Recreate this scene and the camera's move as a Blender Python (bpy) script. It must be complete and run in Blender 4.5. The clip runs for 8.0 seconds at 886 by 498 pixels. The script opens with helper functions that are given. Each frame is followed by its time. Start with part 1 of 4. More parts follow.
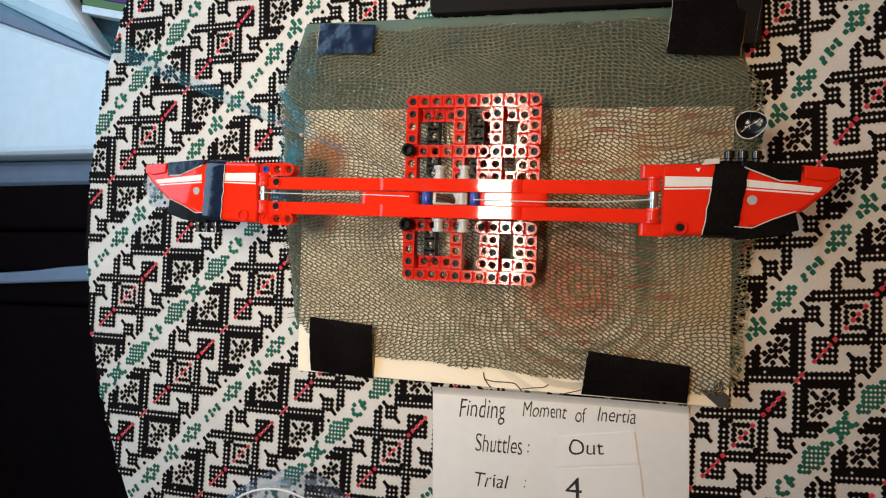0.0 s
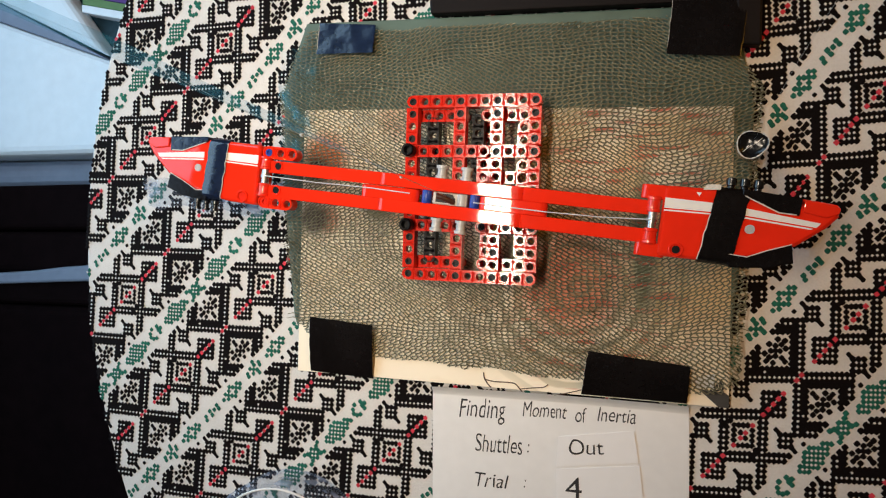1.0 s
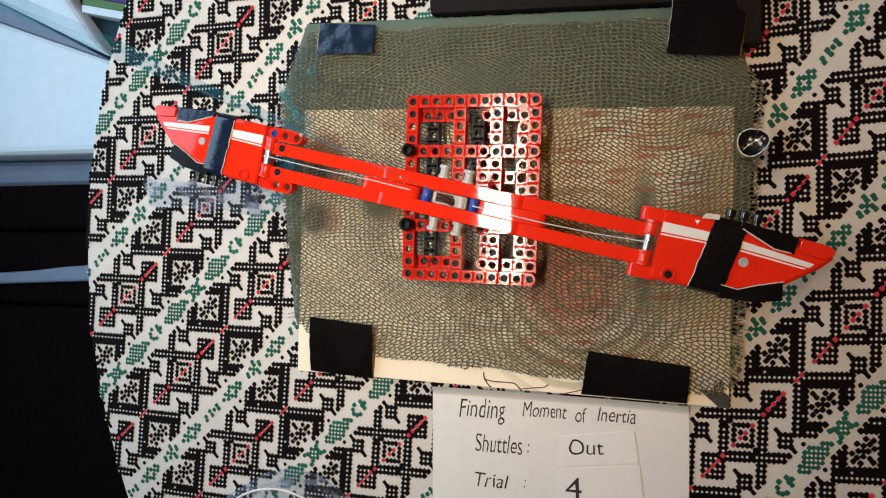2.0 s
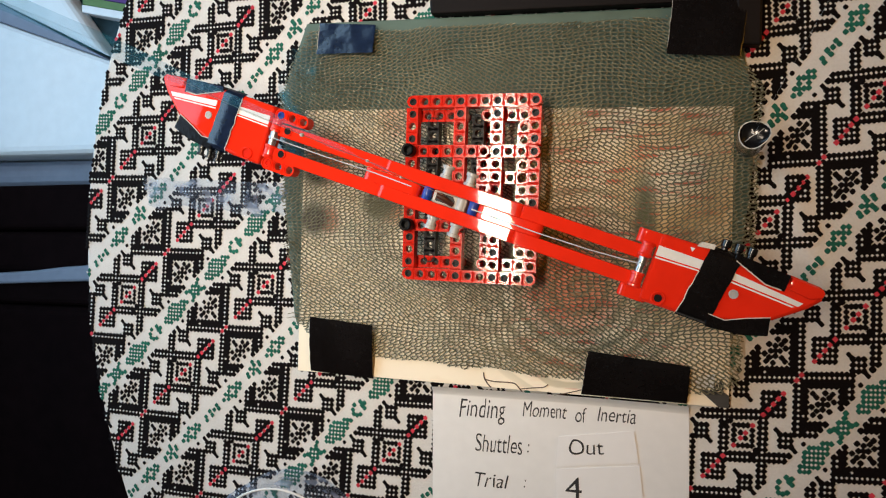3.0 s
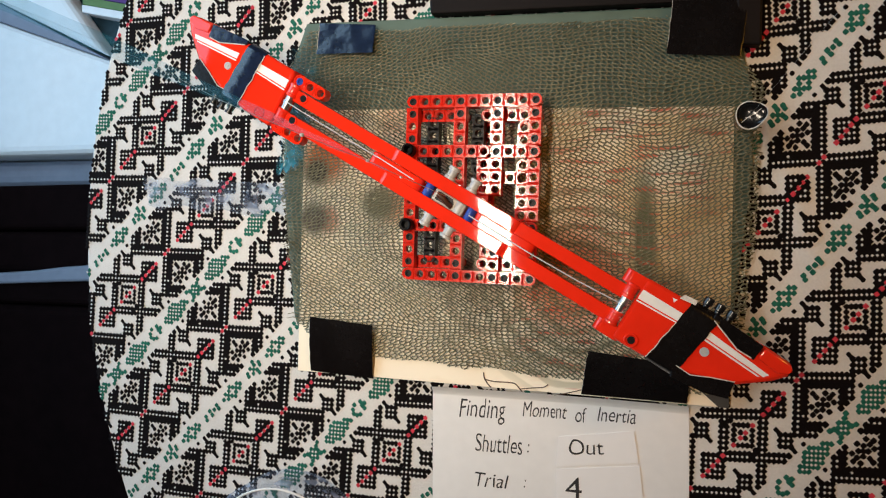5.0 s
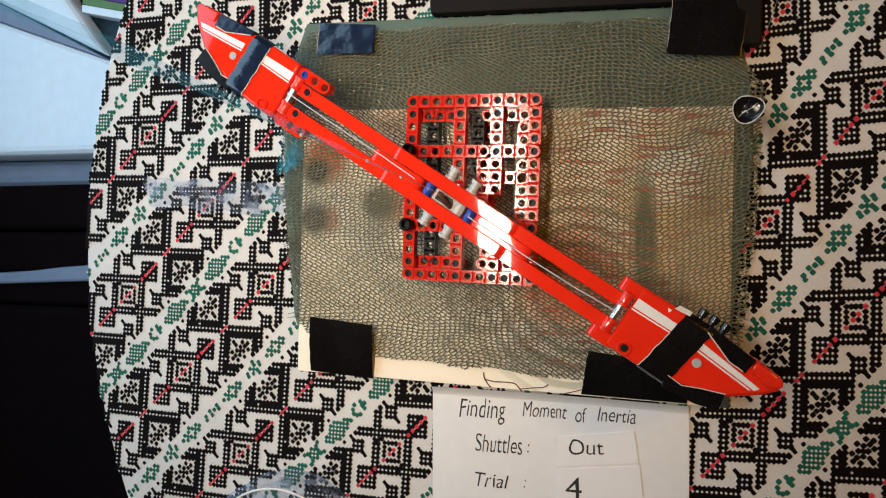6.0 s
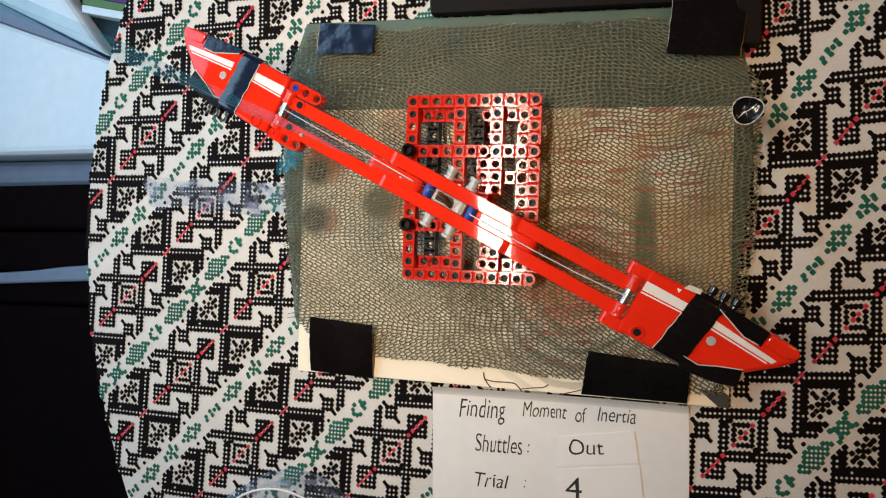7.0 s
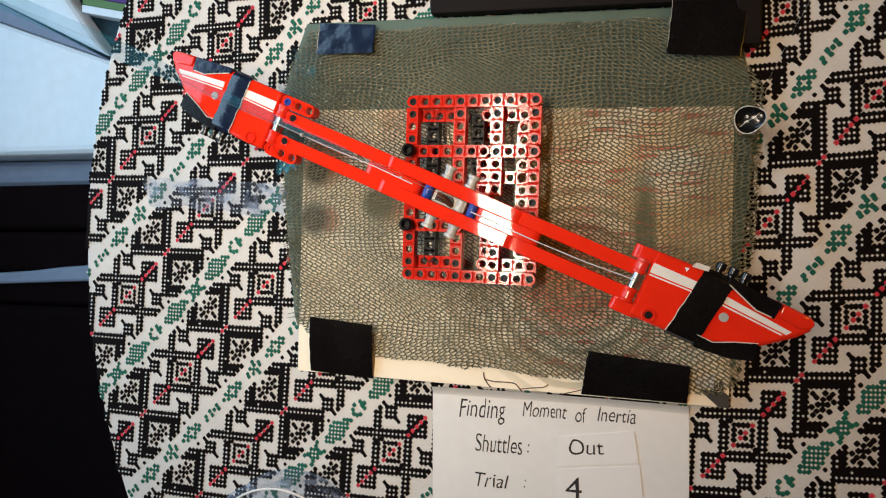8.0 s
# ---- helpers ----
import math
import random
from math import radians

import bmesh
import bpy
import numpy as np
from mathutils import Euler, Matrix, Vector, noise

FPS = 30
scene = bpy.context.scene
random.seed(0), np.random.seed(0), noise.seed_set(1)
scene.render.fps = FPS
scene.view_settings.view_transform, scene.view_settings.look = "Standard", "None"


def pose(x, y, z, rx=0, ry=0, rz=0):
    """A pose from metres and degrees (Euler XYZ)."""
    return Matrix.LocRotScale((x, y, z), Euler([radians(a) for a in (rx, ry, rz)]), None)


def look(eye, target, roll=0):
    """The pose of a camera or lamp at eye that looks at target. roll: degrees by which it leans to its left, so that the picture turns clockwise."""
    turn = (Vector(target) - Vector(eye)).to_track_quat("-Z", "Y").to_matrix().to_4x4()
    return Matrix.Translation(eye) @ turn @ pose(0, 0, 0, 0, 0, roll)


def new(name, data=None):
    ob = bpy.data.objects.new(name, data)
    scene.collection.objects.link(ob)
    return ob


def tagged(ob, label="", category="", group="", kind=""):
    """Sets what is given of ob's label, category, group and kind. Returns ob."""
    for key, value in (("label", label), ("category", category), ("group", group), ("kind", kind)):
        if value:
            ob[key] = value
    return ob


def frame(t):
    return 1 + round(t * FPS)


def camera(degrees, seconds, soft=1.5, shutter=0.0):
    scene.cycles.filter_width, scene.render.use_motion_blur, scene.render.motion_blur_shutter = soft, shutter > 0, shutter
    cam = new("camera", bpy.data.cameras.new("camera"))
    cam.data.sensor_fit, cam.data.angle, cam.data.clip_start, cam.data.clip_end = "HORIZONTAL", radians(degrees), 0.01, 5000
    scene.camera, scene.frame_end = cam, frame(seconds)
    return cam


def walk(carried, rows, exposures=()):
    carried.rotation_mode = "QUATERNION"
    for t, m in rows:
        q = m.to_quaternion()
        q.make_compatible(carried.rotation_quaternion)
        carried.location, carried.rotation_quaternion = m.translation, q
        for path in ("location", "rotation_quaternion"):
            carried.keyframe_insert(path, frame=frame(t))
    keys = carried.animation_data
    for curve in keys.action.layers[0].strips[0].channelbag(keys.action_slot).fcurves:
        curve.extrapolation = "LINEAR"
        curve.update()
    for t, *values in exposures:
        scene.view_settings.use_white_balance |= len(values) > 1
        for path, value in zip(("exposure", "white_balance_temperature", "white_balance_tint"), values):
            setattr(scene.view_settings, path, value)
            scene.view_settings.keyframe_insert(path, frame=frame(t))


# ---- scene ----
# camera: fixed over a round table, leaning so that its right side is nearer
cam = camera(68.6, 8.0, soft=1.15)
CAM_POSE = pose(0, 0, 0.4346, -1.57, 15.5, 0)
walk(cam, [(0.0, CAM_POSE), (8.0, CAM_POSE)])
scene.view_settings.exposure = -0.20

# ---- light ----
world = bpy.data.worlds.new("room_world")
scene.world = world
world.use_nodes = True
world.node_tree.nodes["Background"].inputs[0].default_value = (0.75, 0.85, 1.0, 1)
world.node_tree.nodes["Background"].inputs[1].default_value = 0.3


def area_lamp(name, eye, target, sx, sy, watts, colour, shape="RECTANGLE", spread=180):
    data = bpy.data.lights.new(name, "AREA")
    data.shape, data.size, data.size_y = shape, sx, sy
    data.energy, data.color, data.spread = watts, colour, radians(spread)
    ob = new(name, data)
    ob.matrix_world = look(eye, target)
    return ob


# daylight through the window beyond the sofa, a shaded tube over the table and a warm bulb at its other side
area_lamp("window_daylight", (-1.05, 0.35, 0.50), (-0.50, 0.16, -0.16), 1.3, 0.78, 13.8, (0.48, 0.75, 1.0))
area_lamp("hanging_tube", (-0.193, 0.07, 0.70), (-0.193, 0.07, 0), 0.050, 0.30, 0.92, (1.0, 0.84, 0.66), spread=74)
area_lamp("hall_bulb", (0.85, 0.45, 0.95), (0.15, 0, 0), 0.22, 0.22, 4.6, (1.0, 0.45, 0.05))


# ---- materials ----
def mat(name, colour, rough=0.5, metal=0.0, grain=0.0, scale=200.0, bump=0.0, second=None, spec=0.5, coat=0.0, bump_scale=None):
    """Principled surface with noise at two scales in colour and relief."""
    m = bpy.data.materials.new(name)
    m.use_nodes = True
    nt = m.node_tree
    b = nt.nodes["Principled BSDF"]
    b.inputs["Roughness"].default_value = rough
    b.inputs["Metallic"].default_value = metal
    b.inputs["Specular IOR Level"].default_value = spec
    b.inputs["Coat Weight"].default_value = coat
    b.inputs["Base Color"].default_value = (*colour, 1)
    if grain or second or bump:
        tc = nt.nodes.new("ShaderNodeTexCoord")
        n1 = nt.nodes.new("ShaderNodeTexNoise")
        n1.inputs["Scale"].default_value, n1.inputs["Detail"].default_value = scale, 6
        n2 = nt.nodes.new("ShaderNodeTexNoise")
        n2.inputs["Scale"].default_value, n2.inputs["Detail"].default_value = scale / 12, 4
        nt.links.new(tc.outputs["Object"], n1.inputs["Vector"])
        nt.links.new(tc.outputs["Object"], n2.inputs["Vector"])
        add = nt.nodes.new("ShaderNodeMath")
        add.operation = "ADD"
        nt.links.new(n1.outputs["Fac"], add.inputs[0])
        nt.links.new(n2.outputs["Fac"], add.inputs[1])
        ramp = nt.nodes.new("ShaderNodeValToRGB")
        g = grain
        dark = second or tuple(c * (1 - g) for c in colour)
        lite = colour if second else tuple(min(1, c * (1 + g)) for c in colour)
        ramp.color_ramp.elements[0].position, ramp.color_ramp.elements[1].position = 0.35, 0.65
        ramp.color_ramp.elements[0].color, ramp.color_ramp.elements[1].color = (*dark, 1), (*lite, 1)
        half = nt.nodes.new("ShaderNodeMath")
        half.operation = "MULTIPLY"
        half.inputs[1].default_value = 0.5
        nt.links.new(add.outputs[0], half.inputs[0])
        nt.links.new(half.outputs[0], ramp.inputs[0])
        nt.links.new(ramp.outputs[0], b.inputs["Base Color"])
        rr = nt.nodes.new("ShaderNodeMapRange")
        rr.inputs["To Min"].default_value, rr.inputs["To Max"].default_value = rough * 0.75, min(1, rough * 1.25)
        nt.links.new(n2.outputs["Fac"], rr.inputs["Value"])
        nt.links.new(rr.outputs[0], b.inputs["Roughness"])
        if bump:
            bn = nt.nodes.new("ShaderNodeBump")
            bn.inputs["Strength"].default_value, bn.inputs["Distance"].default_value = bump, 0.001
            nt.links.new(n1.outputs["Fac"], bn.inputs["Height"])
            nt.links.new(bn.outputs[0], b.inputs["Normal"])
    return m


RED = mat("red_plastic", (0.80, 0.026, 0.008), 0.04, grain=0.06, scale=90, spec=0.5)
RED_DULL = mat("red_plastic_scuffed", (0.70, 0.024, 0.011), 0.13, grain=0.12, scale=160, spec=0.6, bump=0.03)
GREY_PLASTIC = mat("pale_grey_plastic", (0.45, 0.46, 0.46), 0.3, grain=0.08, scale=150)
TAN_PLASTIC = mat("worn_grey_block", (0.42, 0.38, 0.33), 0.4, grain=0.2, scale=300)
BLUE_PLASTIC = mat("blue_plastic", (0.012, 0.05, 0.32), 0.28, grain=0.1, scale=150)
BLACK_PLASTIC = mat("black_plastic", (0.004, 0.004, 0.005), 0.4, grain=0.2, scale=150, spec=0.15)
BROWN_PLASTIC = mat("dark_brown_plastic", (0.06, 0.025, 0.018), 0.35, grain=0.2, scale=150)
SILVER = mat("silver_axle", (0.40, 0.40, 0.39), 0.28, metal=0.9, grain=0.1, scale=300)
ORANGE = mat("orange_print", (0.75, 0.20, 0.02), 0.4, grain=0.05, scale=200)
STICKER = mat("white_sticker", (0.80, 0.79, 0.76), 0.35, grain=0.05, scale=200)
TAPE = mat("black_tape", (0.006, 0.0050, 0.005), 0.20, grain=0.3, scale=400, bump=0.12, spec=0.2)
# the black tape again, tinted blue for the window's sheen on it
SHEEN_TAPE = mat("blue_sheen_tape", (0.007, 0.014, 0.036), 0.15, grain=0.4, scale=300, bump=0.15, spec=0.6)
TORN = mat("torn_tape_edge", (0.62, 0.58, 0.52), 0.7, grain=0.2, scale=900)
PAPER = mat("white_paper", (0.80, 0.79, 0.77), 0.7, grain=0.03, scale=120, bump=0.04)
CARD = mat("white_card", (0.84, 0.83, 0.82), 0.65, grain=0.02, scale=120, bump=0.03)
INK = mat("black_ink", (0.02, 0.02, 0.022), 0.6)
CLOTH = mat("cream_cotton", (0.70, 0.67, 0.63), 0.9, spec=0.15, grain=0.07, scale=700, bump=0.5)
STITCH = mat("black_print", (0.0045, 0.0028, 0.0028), 0.85, grain=0.4, scale=900, bump=0.5, spec=0.1)
GREEN = mat("green_print", (0.020, 0.125, 0.088), 0.85, grain=0.35, scale=500, bump=0.5, spec=0.1)
ROSE = mat("pink_red_print", (0.62, 0.05, 0.075), 0.85, grain=0.3, scale=700, bump=0.5, spec=0.1)
WIRE = mat("dull_galvanised_wire", (0.175, 0.165, 0.098), 0.30, metal=0.3, grain=0.3, scale=400)
BOARD = mat("dark_green_card", (0.072, 0.120, 0.094), 0.55, grain=0.15, scale=60)
BOARD_GREY = mat("dark_grey_print", (0.045, 0.042, 0.038), 0.6, grain=0.2, scale=150)
THREAD = mat("clear_thread", (0.55, 0.58, 0.60), 0.35, grain=0.1, scale=900)
DARK_BOX = mat("black_leatherette", (0.0055, 0.0034, 0.0034), 0.6, grain=0.3, scale=60, bump=0.1, spec=0.15)
SOFA = mat("dark_brown_upholstery", (0.0062, 0.0028, 0.0030), 0.9, grain=0.3, scale=60, bump=0.3, spec=0.03)
SHEET = mat("white_cotton_sheet", (0.83, 0.86, 0.88), 0.85, grain=0.04, scale=60, bump=0.2)
# grey-blue for the narrow fold; also the sheet's side and fold shade, coloured in
SHEET_GREY = mat("sheet_grey", (0.22, 0.25, 0.32), 0.85, grain=0.1, scale=60, bump=0.2)
TEAL_RUG = mat("dark_teal_rug", (0.02, 0.05, 0.065), 0.9, grain=0.3, scale=150, bump=0.4)
WALL = mat("tan_wall_paint", (0.36, 0.29, 0.22), 0.8, grain=0.04, scale=30)
CEILING = mat("cream_ceiling_paint", (0.50, 0.46, 0.40), 0.85, grain=0.03, scale=30)
FLOOR = mat("dark_wood_floor", (0.07, 0.045, 0.032), 0.5, grain=0.3, scale=40)
WOOD = mat("dark_table_wood", (0.06, 0.035, 0.022), 0.45, grain=0.3, scale=40)
GLOSS_TAPE = mat("glossy_black_tape", (0.006, 0.006, 0.007), 0.19, grain=0.2, scale=200, bump=0.1, spec=0.6)
LEAF_CLOTH = mat("green_cotton", (0.12, 0.22, 0.08), 0.85, grain=0.1, scale=60)
PURPLE_CLOTH = mat("purple_cotton", (0.10, 0.04, 0.20), 0.85, grain=0.1, scale=60)


def film(name, tint, clear, rough, scale=55, low=0.06, high=1.9):
    """Thin clear film: see-through with a sheen."""
    m = bpy.data.materials.new(name)
    m.use_nodes = True
    nt = m.node_tree
    out = nt.nodes["Material Output"]
    b = nt.nodes["Principled BSDF"]
    b.inputs["Base Color"].default_value, b.inputs["Roughness"].default_value = (*tint, 1), rough
    tr = nt.nodes.new("ShaderNodeBsdfTransparent")
    tr.inputs[0].default_value = (0.94, 0.97, 1.0, 1)
    mx = nt.nodes.new("ShaderNodeMixShader")
    tc = nt.nodes.new("ShaderNodeTexCoord")
    n = nt.nodes.new("ShaderNodeTexNoise")
    n.inputs["Scale"].default_value, n.inputs["Detail"].default_value = scale, 3
    nt.links.new(tc.outputs["Object"], n.inputs["Vector"])
    mr = nt.nodes.new("ShaderNodeMapRange")
    mr.inputs[1].default_value, mr.inputs[2].default_value = 0.48, 0.68
    mr.inputs[3].default_value, mr.inputs[4].default_value = low * (1 - clear), high * (1 - clear)
    nt.links.new(n.outputs["Fac"], mr.inputs[0])
    nt.links.new(mr.outputs[0], mx.inputs[0])
    nt.links.new(tr.outputs[0], mx.inputs[1])
    tl = nt.nodes.new("ShaderNodeBsdfTranslucent")
    tl.inputs[0].default_value = (*tint, 1)
    both = nt.nodes.new("ShaderNodeMixShader")
    nt.links.new(b.outputs[0], both.inputs[1])
    nt.links.new(tl.outputs[0], both.inputs[2])
    nt.links.new(both.outputs[0], mx.inputs[2])
    nt.links.new(mx.outputs[0], out.inputs[0])
    return m


SMOKED = film("smoked_plastic", (0.10, 0.095, 0.085), 0.30, 0.15, 60, 0.8, 1.0)
FILM = film("clear_film", (0.50, 0.60, 0.80), 0.66, 0.05, 70, 0.3, 1.7)
# teal tint for the blurred haze round the thread
HAZE_FILM = film("teal_haze", (0.10, 0.50, 0.62), 0.66, 0.25, 40, 0.6, 1.1)
# window's teal reflection on the mesh edge, put into a film's tint
TEAL_REFLECTION = film("teal_reflection_film", (0.05, 0.36, 0.50), 0.64, 0.12)


# ---- mesh helpers ----
def part(name, bm, material, parent=None, label="", smooth=0.0, at=None):
    me = bpy.data.meshes.new(name)
    bmesh.ops.recalc_face_normals(bm, faces=bm.faces)
    if smooth:
        for f in bm.faces:
            f.smooth = True
        for f in bm.faces:
            if f.calc_area() > 2.5e-5:
                f.smooth = False
                for e in f.edges:
                    e.smooth = False
        for e in bm.edges:
            if len(e.link_faces) == 2 and e.calc_face_angle(0) > smooth:
                e.smooth = False
    bm.to_mesh(me)
    bm.free()
    me.materials.append(material)
    ob = new(name, me)
    if parent:
        ob.parent = parent
    if at is not None:
        ob.matrix_basis = at
    if label:
        ob["label"] = label
    return ob


def share(name, data, parent, m, label=""):
    """Another object on the same mesh data."""
    ob = new(name, data)
    ob.parent = parent
    ob.matrix_basis = m
    if label:
        ob["label"] = label
    return ob


def thing(name, m, label, category, group="", kind=""):
    ob = new(name)
    ob.matrix_basis = m
    ob.empty_display_size = 0.02
    return tagged(ob, label, category, group, kind)


def prism(outline, z0, z1, bevel=0.0, segments=2):
    """Solid between two heights over a plan outline."""
    bm = bmesh.new()
    low = [bm.verts.new((x, y, z0)) for x, y in outline]
    top = [bm.verts.new((x, y, z1)) for x, y in outline]
    bm.faces.new(low[::-1])
    bm.faces.new(top)
    n = len(outline)
    for k in range(n):
        bm.faces.new((low[k], low[(k + 1) % n], top[(k + 1) % n], top[k]))
    bmesh.ops.recalc_face_normals(bm, faces=bm.faces)
    if bevel:
        edges = [e for e in bm.edges if e.calc_face_angle(0) > 0.5]
        bmesh.ops.bevel(bm, geom=edges, offset=bevel, segments=segments, affect="EDGES", profile=0.5)
    return bm


def block(x0, x1, y0, y1, z0, z1, bevel=0.0, segments=2):
    return prism([(x0, y0), (x1, y0), (x1, y1), (x0, y1)], z0, z1, bevel, segments)


def lathe(profile, seg=20, cap=True):
    """Solid of revolution about z from (radius, height) pairs, bottom to top."""
    bm = bmesh.new()
    rings = []
    for r, z in profile:
        rings.append([bm.verts.new((r * math.cos(2 * math.pi * k / seg), r * math.sin(2 * math.pi * k / seg), z)) for k in range(seg)])
    for a, b in zip(rings, rings[1:]):
        for k in range(seg):
            bm.faces.new((a[k], a[(k + 1) % seg], b[(k + 1) % seg], b[k]))
    if cap:
        bm.faces.new(rings[0][::-1])
        bm.faces.new(rings[-1])
    return bm


def tube(points, radius, sides=6, taper=None):
    """Round wire along a line of points."""
    bm = bmesh.new()
    pts = [Vector(p) for p in points]
    rings = []
    for k, p in enumerate(pts):
        d = (pts[min(k + 1, len(pts) - 1)] - pts[max(k - 1, 0)]).normalized()
        a = d.orthogonal().normalized() if not rings else (last - d * last.dot(d)).normalized()
        last = a
        b = d.cross(a)
        wide = taper[k] if taper else radius
        rings.append([bm.verts.new(p + (a * math.cos(2 * math.pi * s / sides) + b * math.sin(2 * math.pi * s / sides)) * wide) for s in range(sides)])
    for r, q in zip(rings, rings[1:]):
        for s in range(sides):
            bm.faces.new((r[s], r[(s + 1) % sides], q[(s + 1) % sides], q[s]))
    bm.faces.new(rings[0][::-1])
    bm.faces.new(rings[-1])
    return bm


def thick_sheet(rows, thick):
    """Closed thin sheet from a grid of top points."""
    bm = bmesh.new()
    top = [[bm.verts.new(p) for p in row] for row in rows]
    low = [[bm.verts.new((p[0], p[1], p[2] - thick)) for p in row] for row in rows]
    nv, nu = len(rows), len(rows[0])
    for v in range(nv - 1):
        for u in range(nu - 1):
            bm.faces.new((top[v][u], top[v][u + 1], top[v + 1][u + 1], top[v + 1][u]))
            bm.faces.new((low[v][u], low[v + 1][u], low[v + 1][u + 1], low[v][u + 1]))
    for v in range(nv - 1):
        for u in (0, nu - 1):
            bm.faces.new((top[v][u], low[v][u], low[v + 1][u], top[v + 1][u]))
    for u in range(nu - 1):
        for v in (0, nv - 1):
            bm.faces.new((top[v][u], low[v][u], low[v][u + 1], top[v][u + 1]))
    return bm


U8 = 0.008


def beam(n, half=0.0039, height=0.0078, seg=16, square=False):
    """Studless beam of n holes along x from the first hole at the origin, holes upright, top at z = 0; grooves part the hole collars."""
    bm = bmesh.new()
    levels = ((0.00355, 0.0), (0.0031, 0.0), (0.0031, -0.0009), (0.0024, -0.0009), (0.0024, -height + 0.0009), (0.0031, -height + 0.0009), (0.0031, -height))
    for k in range(n):
        cx = k * U8
        rim = []
        for s in range(seg):
            a = 2 * math.pi * s / seg
            c, d = math.cos(a), math.sin(a)
            end = not square and (k == 0 and c < 0.01 or k == n - 1 and c > -0.01)
            dip = 0.0
            if end:
                x, y = half * c, half * d
            else:
                q = min(U8 / 2 / max(abs(c), 1e-6), half / max(abs(d), 1e-6))
                x, y = q * c, q * d
                if abs(abs(c) - abs(d)) < 1e-6:
                    x, y = math.copysign(U8 / 2, c), math.copysign(half, d)
                if abs(abs(x) - U8 / 2) < 1e-6 and abs(y) < 0.003:
                    dip = 0.0013
            rim.append((x, y, end or abs(abs(y) - half) < 1e-6, dip))
        top = [bm.verts.new((cx + x, y, -dip)) for x, y, _, dip in rim]
        low = [bm.verts.new((cx + x, y, -height)) for x, y, _, _ in rim]
        rings = [[bm.verts.new((cx + r * math.cos(2 * math.pi * s / seg), r * math.sin(2 * math.pi * s / seg), z)) for s in range(seg)] for r, z in levels]
        loops = [top] + rings + [low]
        for a, b in zip(loops, loops[1:]):
            for s in range(seg):
                bm.faces.new((a[s], b[s], b[(s + 1) % seg], a[(s + 1) % seg]))
        for s in range(seg):
            t = (s + 1) % seg
            if rim[s][2] and rim[t][2]:
                bm.faces.new((top[s], top[t], low[t], low[s]))
    bmesh.ops.remove_doubles(bm, verts=bm.verts, dist=0.00002)
    return bm


# ---- room ----
FLOOR_Z = -0.74
tagged(part("floor", block(-1.08, 2.0, -1.9, 1.9, FLOOR_Z - 0.1, FLOOR_Z), FLOOR), "dark brown wooden floor of the room", "floor", kind="structure")
tagged(part("ceiling", block(-1.08, 2.0, -1.9, 1.9, 1.66, 1.76), CEILING), "plain cream painted ceiling", "ceiling", kind="structure")
tagged(part("wall_east", block(2.0, 2.1, -2.0, 2.0, FLOOR_Z, 1.66), WALL), "plain tan painted wall", "wall", kind="structure")
tagged(part("wall_north", block(-1.08, 2.0, 1.9, 2.0, FLOOR_Z, 1.66), WALL), "plain tan painted wall", "wall", kind="structure")
tagged(part("wall_south", block(-1.08, 2.0, -2.0, -1.9, FLOOR_Z, 1.66), WALL), "plain tan painted wall", "wall", kind="structure")
west = thing("wall_west", Matrix(), "tan painted wall with a window opening", "wall", kind="structure")
part("wall_below", block(-1.18, -1.08, -2.0, 2.0, FLOOR_Z, 0.06), WALL, west)
part("wall_above", block(-1.18, -1.08, -2.0, 2.0, 0.96, 1.66), WALL, west)
part("wall_pier", block(-1.18, -1.08, -2.0, -0.35, 0.06, 0.96), WALL, west)
part("wall_pier", block(-1.18, -1.08, 1.05, 2.0, 0.06, 0.96), WALL, west)

# ---- round table with its cloth ----
TC, TR = (0.1114, -0.0248), 0.533
table = thing("round_table", pose(TC[0], TC[1], 0), "round dark wooden table under a patterned cloth", "table")
part("tabletop", lathe([(0.50, -0.030), (0.522, -0.026), (0.525, -0.018), (0.522, -0.004), (0.515, -0.0025)], 96), WOOD, table, smooth=0.5)
part("pedestal", lathe([(0.06, -0.70), (0.05, -0.6), (0.035, -0.4), (0.06, -0.1), (0.12, -0.031)], 32), WOOD, table, smooth=0.5)
part("base", lathe([(0.25, FLOOR_Z), (0.25, FLOOR_Z + 0.02), (0.08, FLOOR_Z + 0.045)], 40), WOOD, table, smooth=0.5)


def cloth_xy(i, j):
    """Where the woven pattern's count (i, j) lies on the table; the cloth is drawn a little askew."""
    i, j = i / 100, j / 100
    return (-0.3319 + 0.428 * i + 0.0386 * j - 0.0246 * i * i - 0.0297 * i * j - 0.0202 * j * j,
            -0.1105 - 0.0082 * i + 0.4492 * j + 0.0121 * i * i + 0.0070 * i * j - 0.0233 * j * j)


def cloth_z(x, y):
    """Height of the cloth: flat on the table with a few soft creases beside the board."""
    z = 0.0004 * (noise.noise((x * 9, y * 9, 1.0)) + 0.4 * noise.noise((x * 30, y * 30, 4.0)))
    d = (x - 0.098) + 0.30 * (y - 0.02)
    z += 0.0030 * math.exp(-(d / 0.010) ** 2) * math.exp(-((y - 0.03) / 0.07) ** 2)
    return z


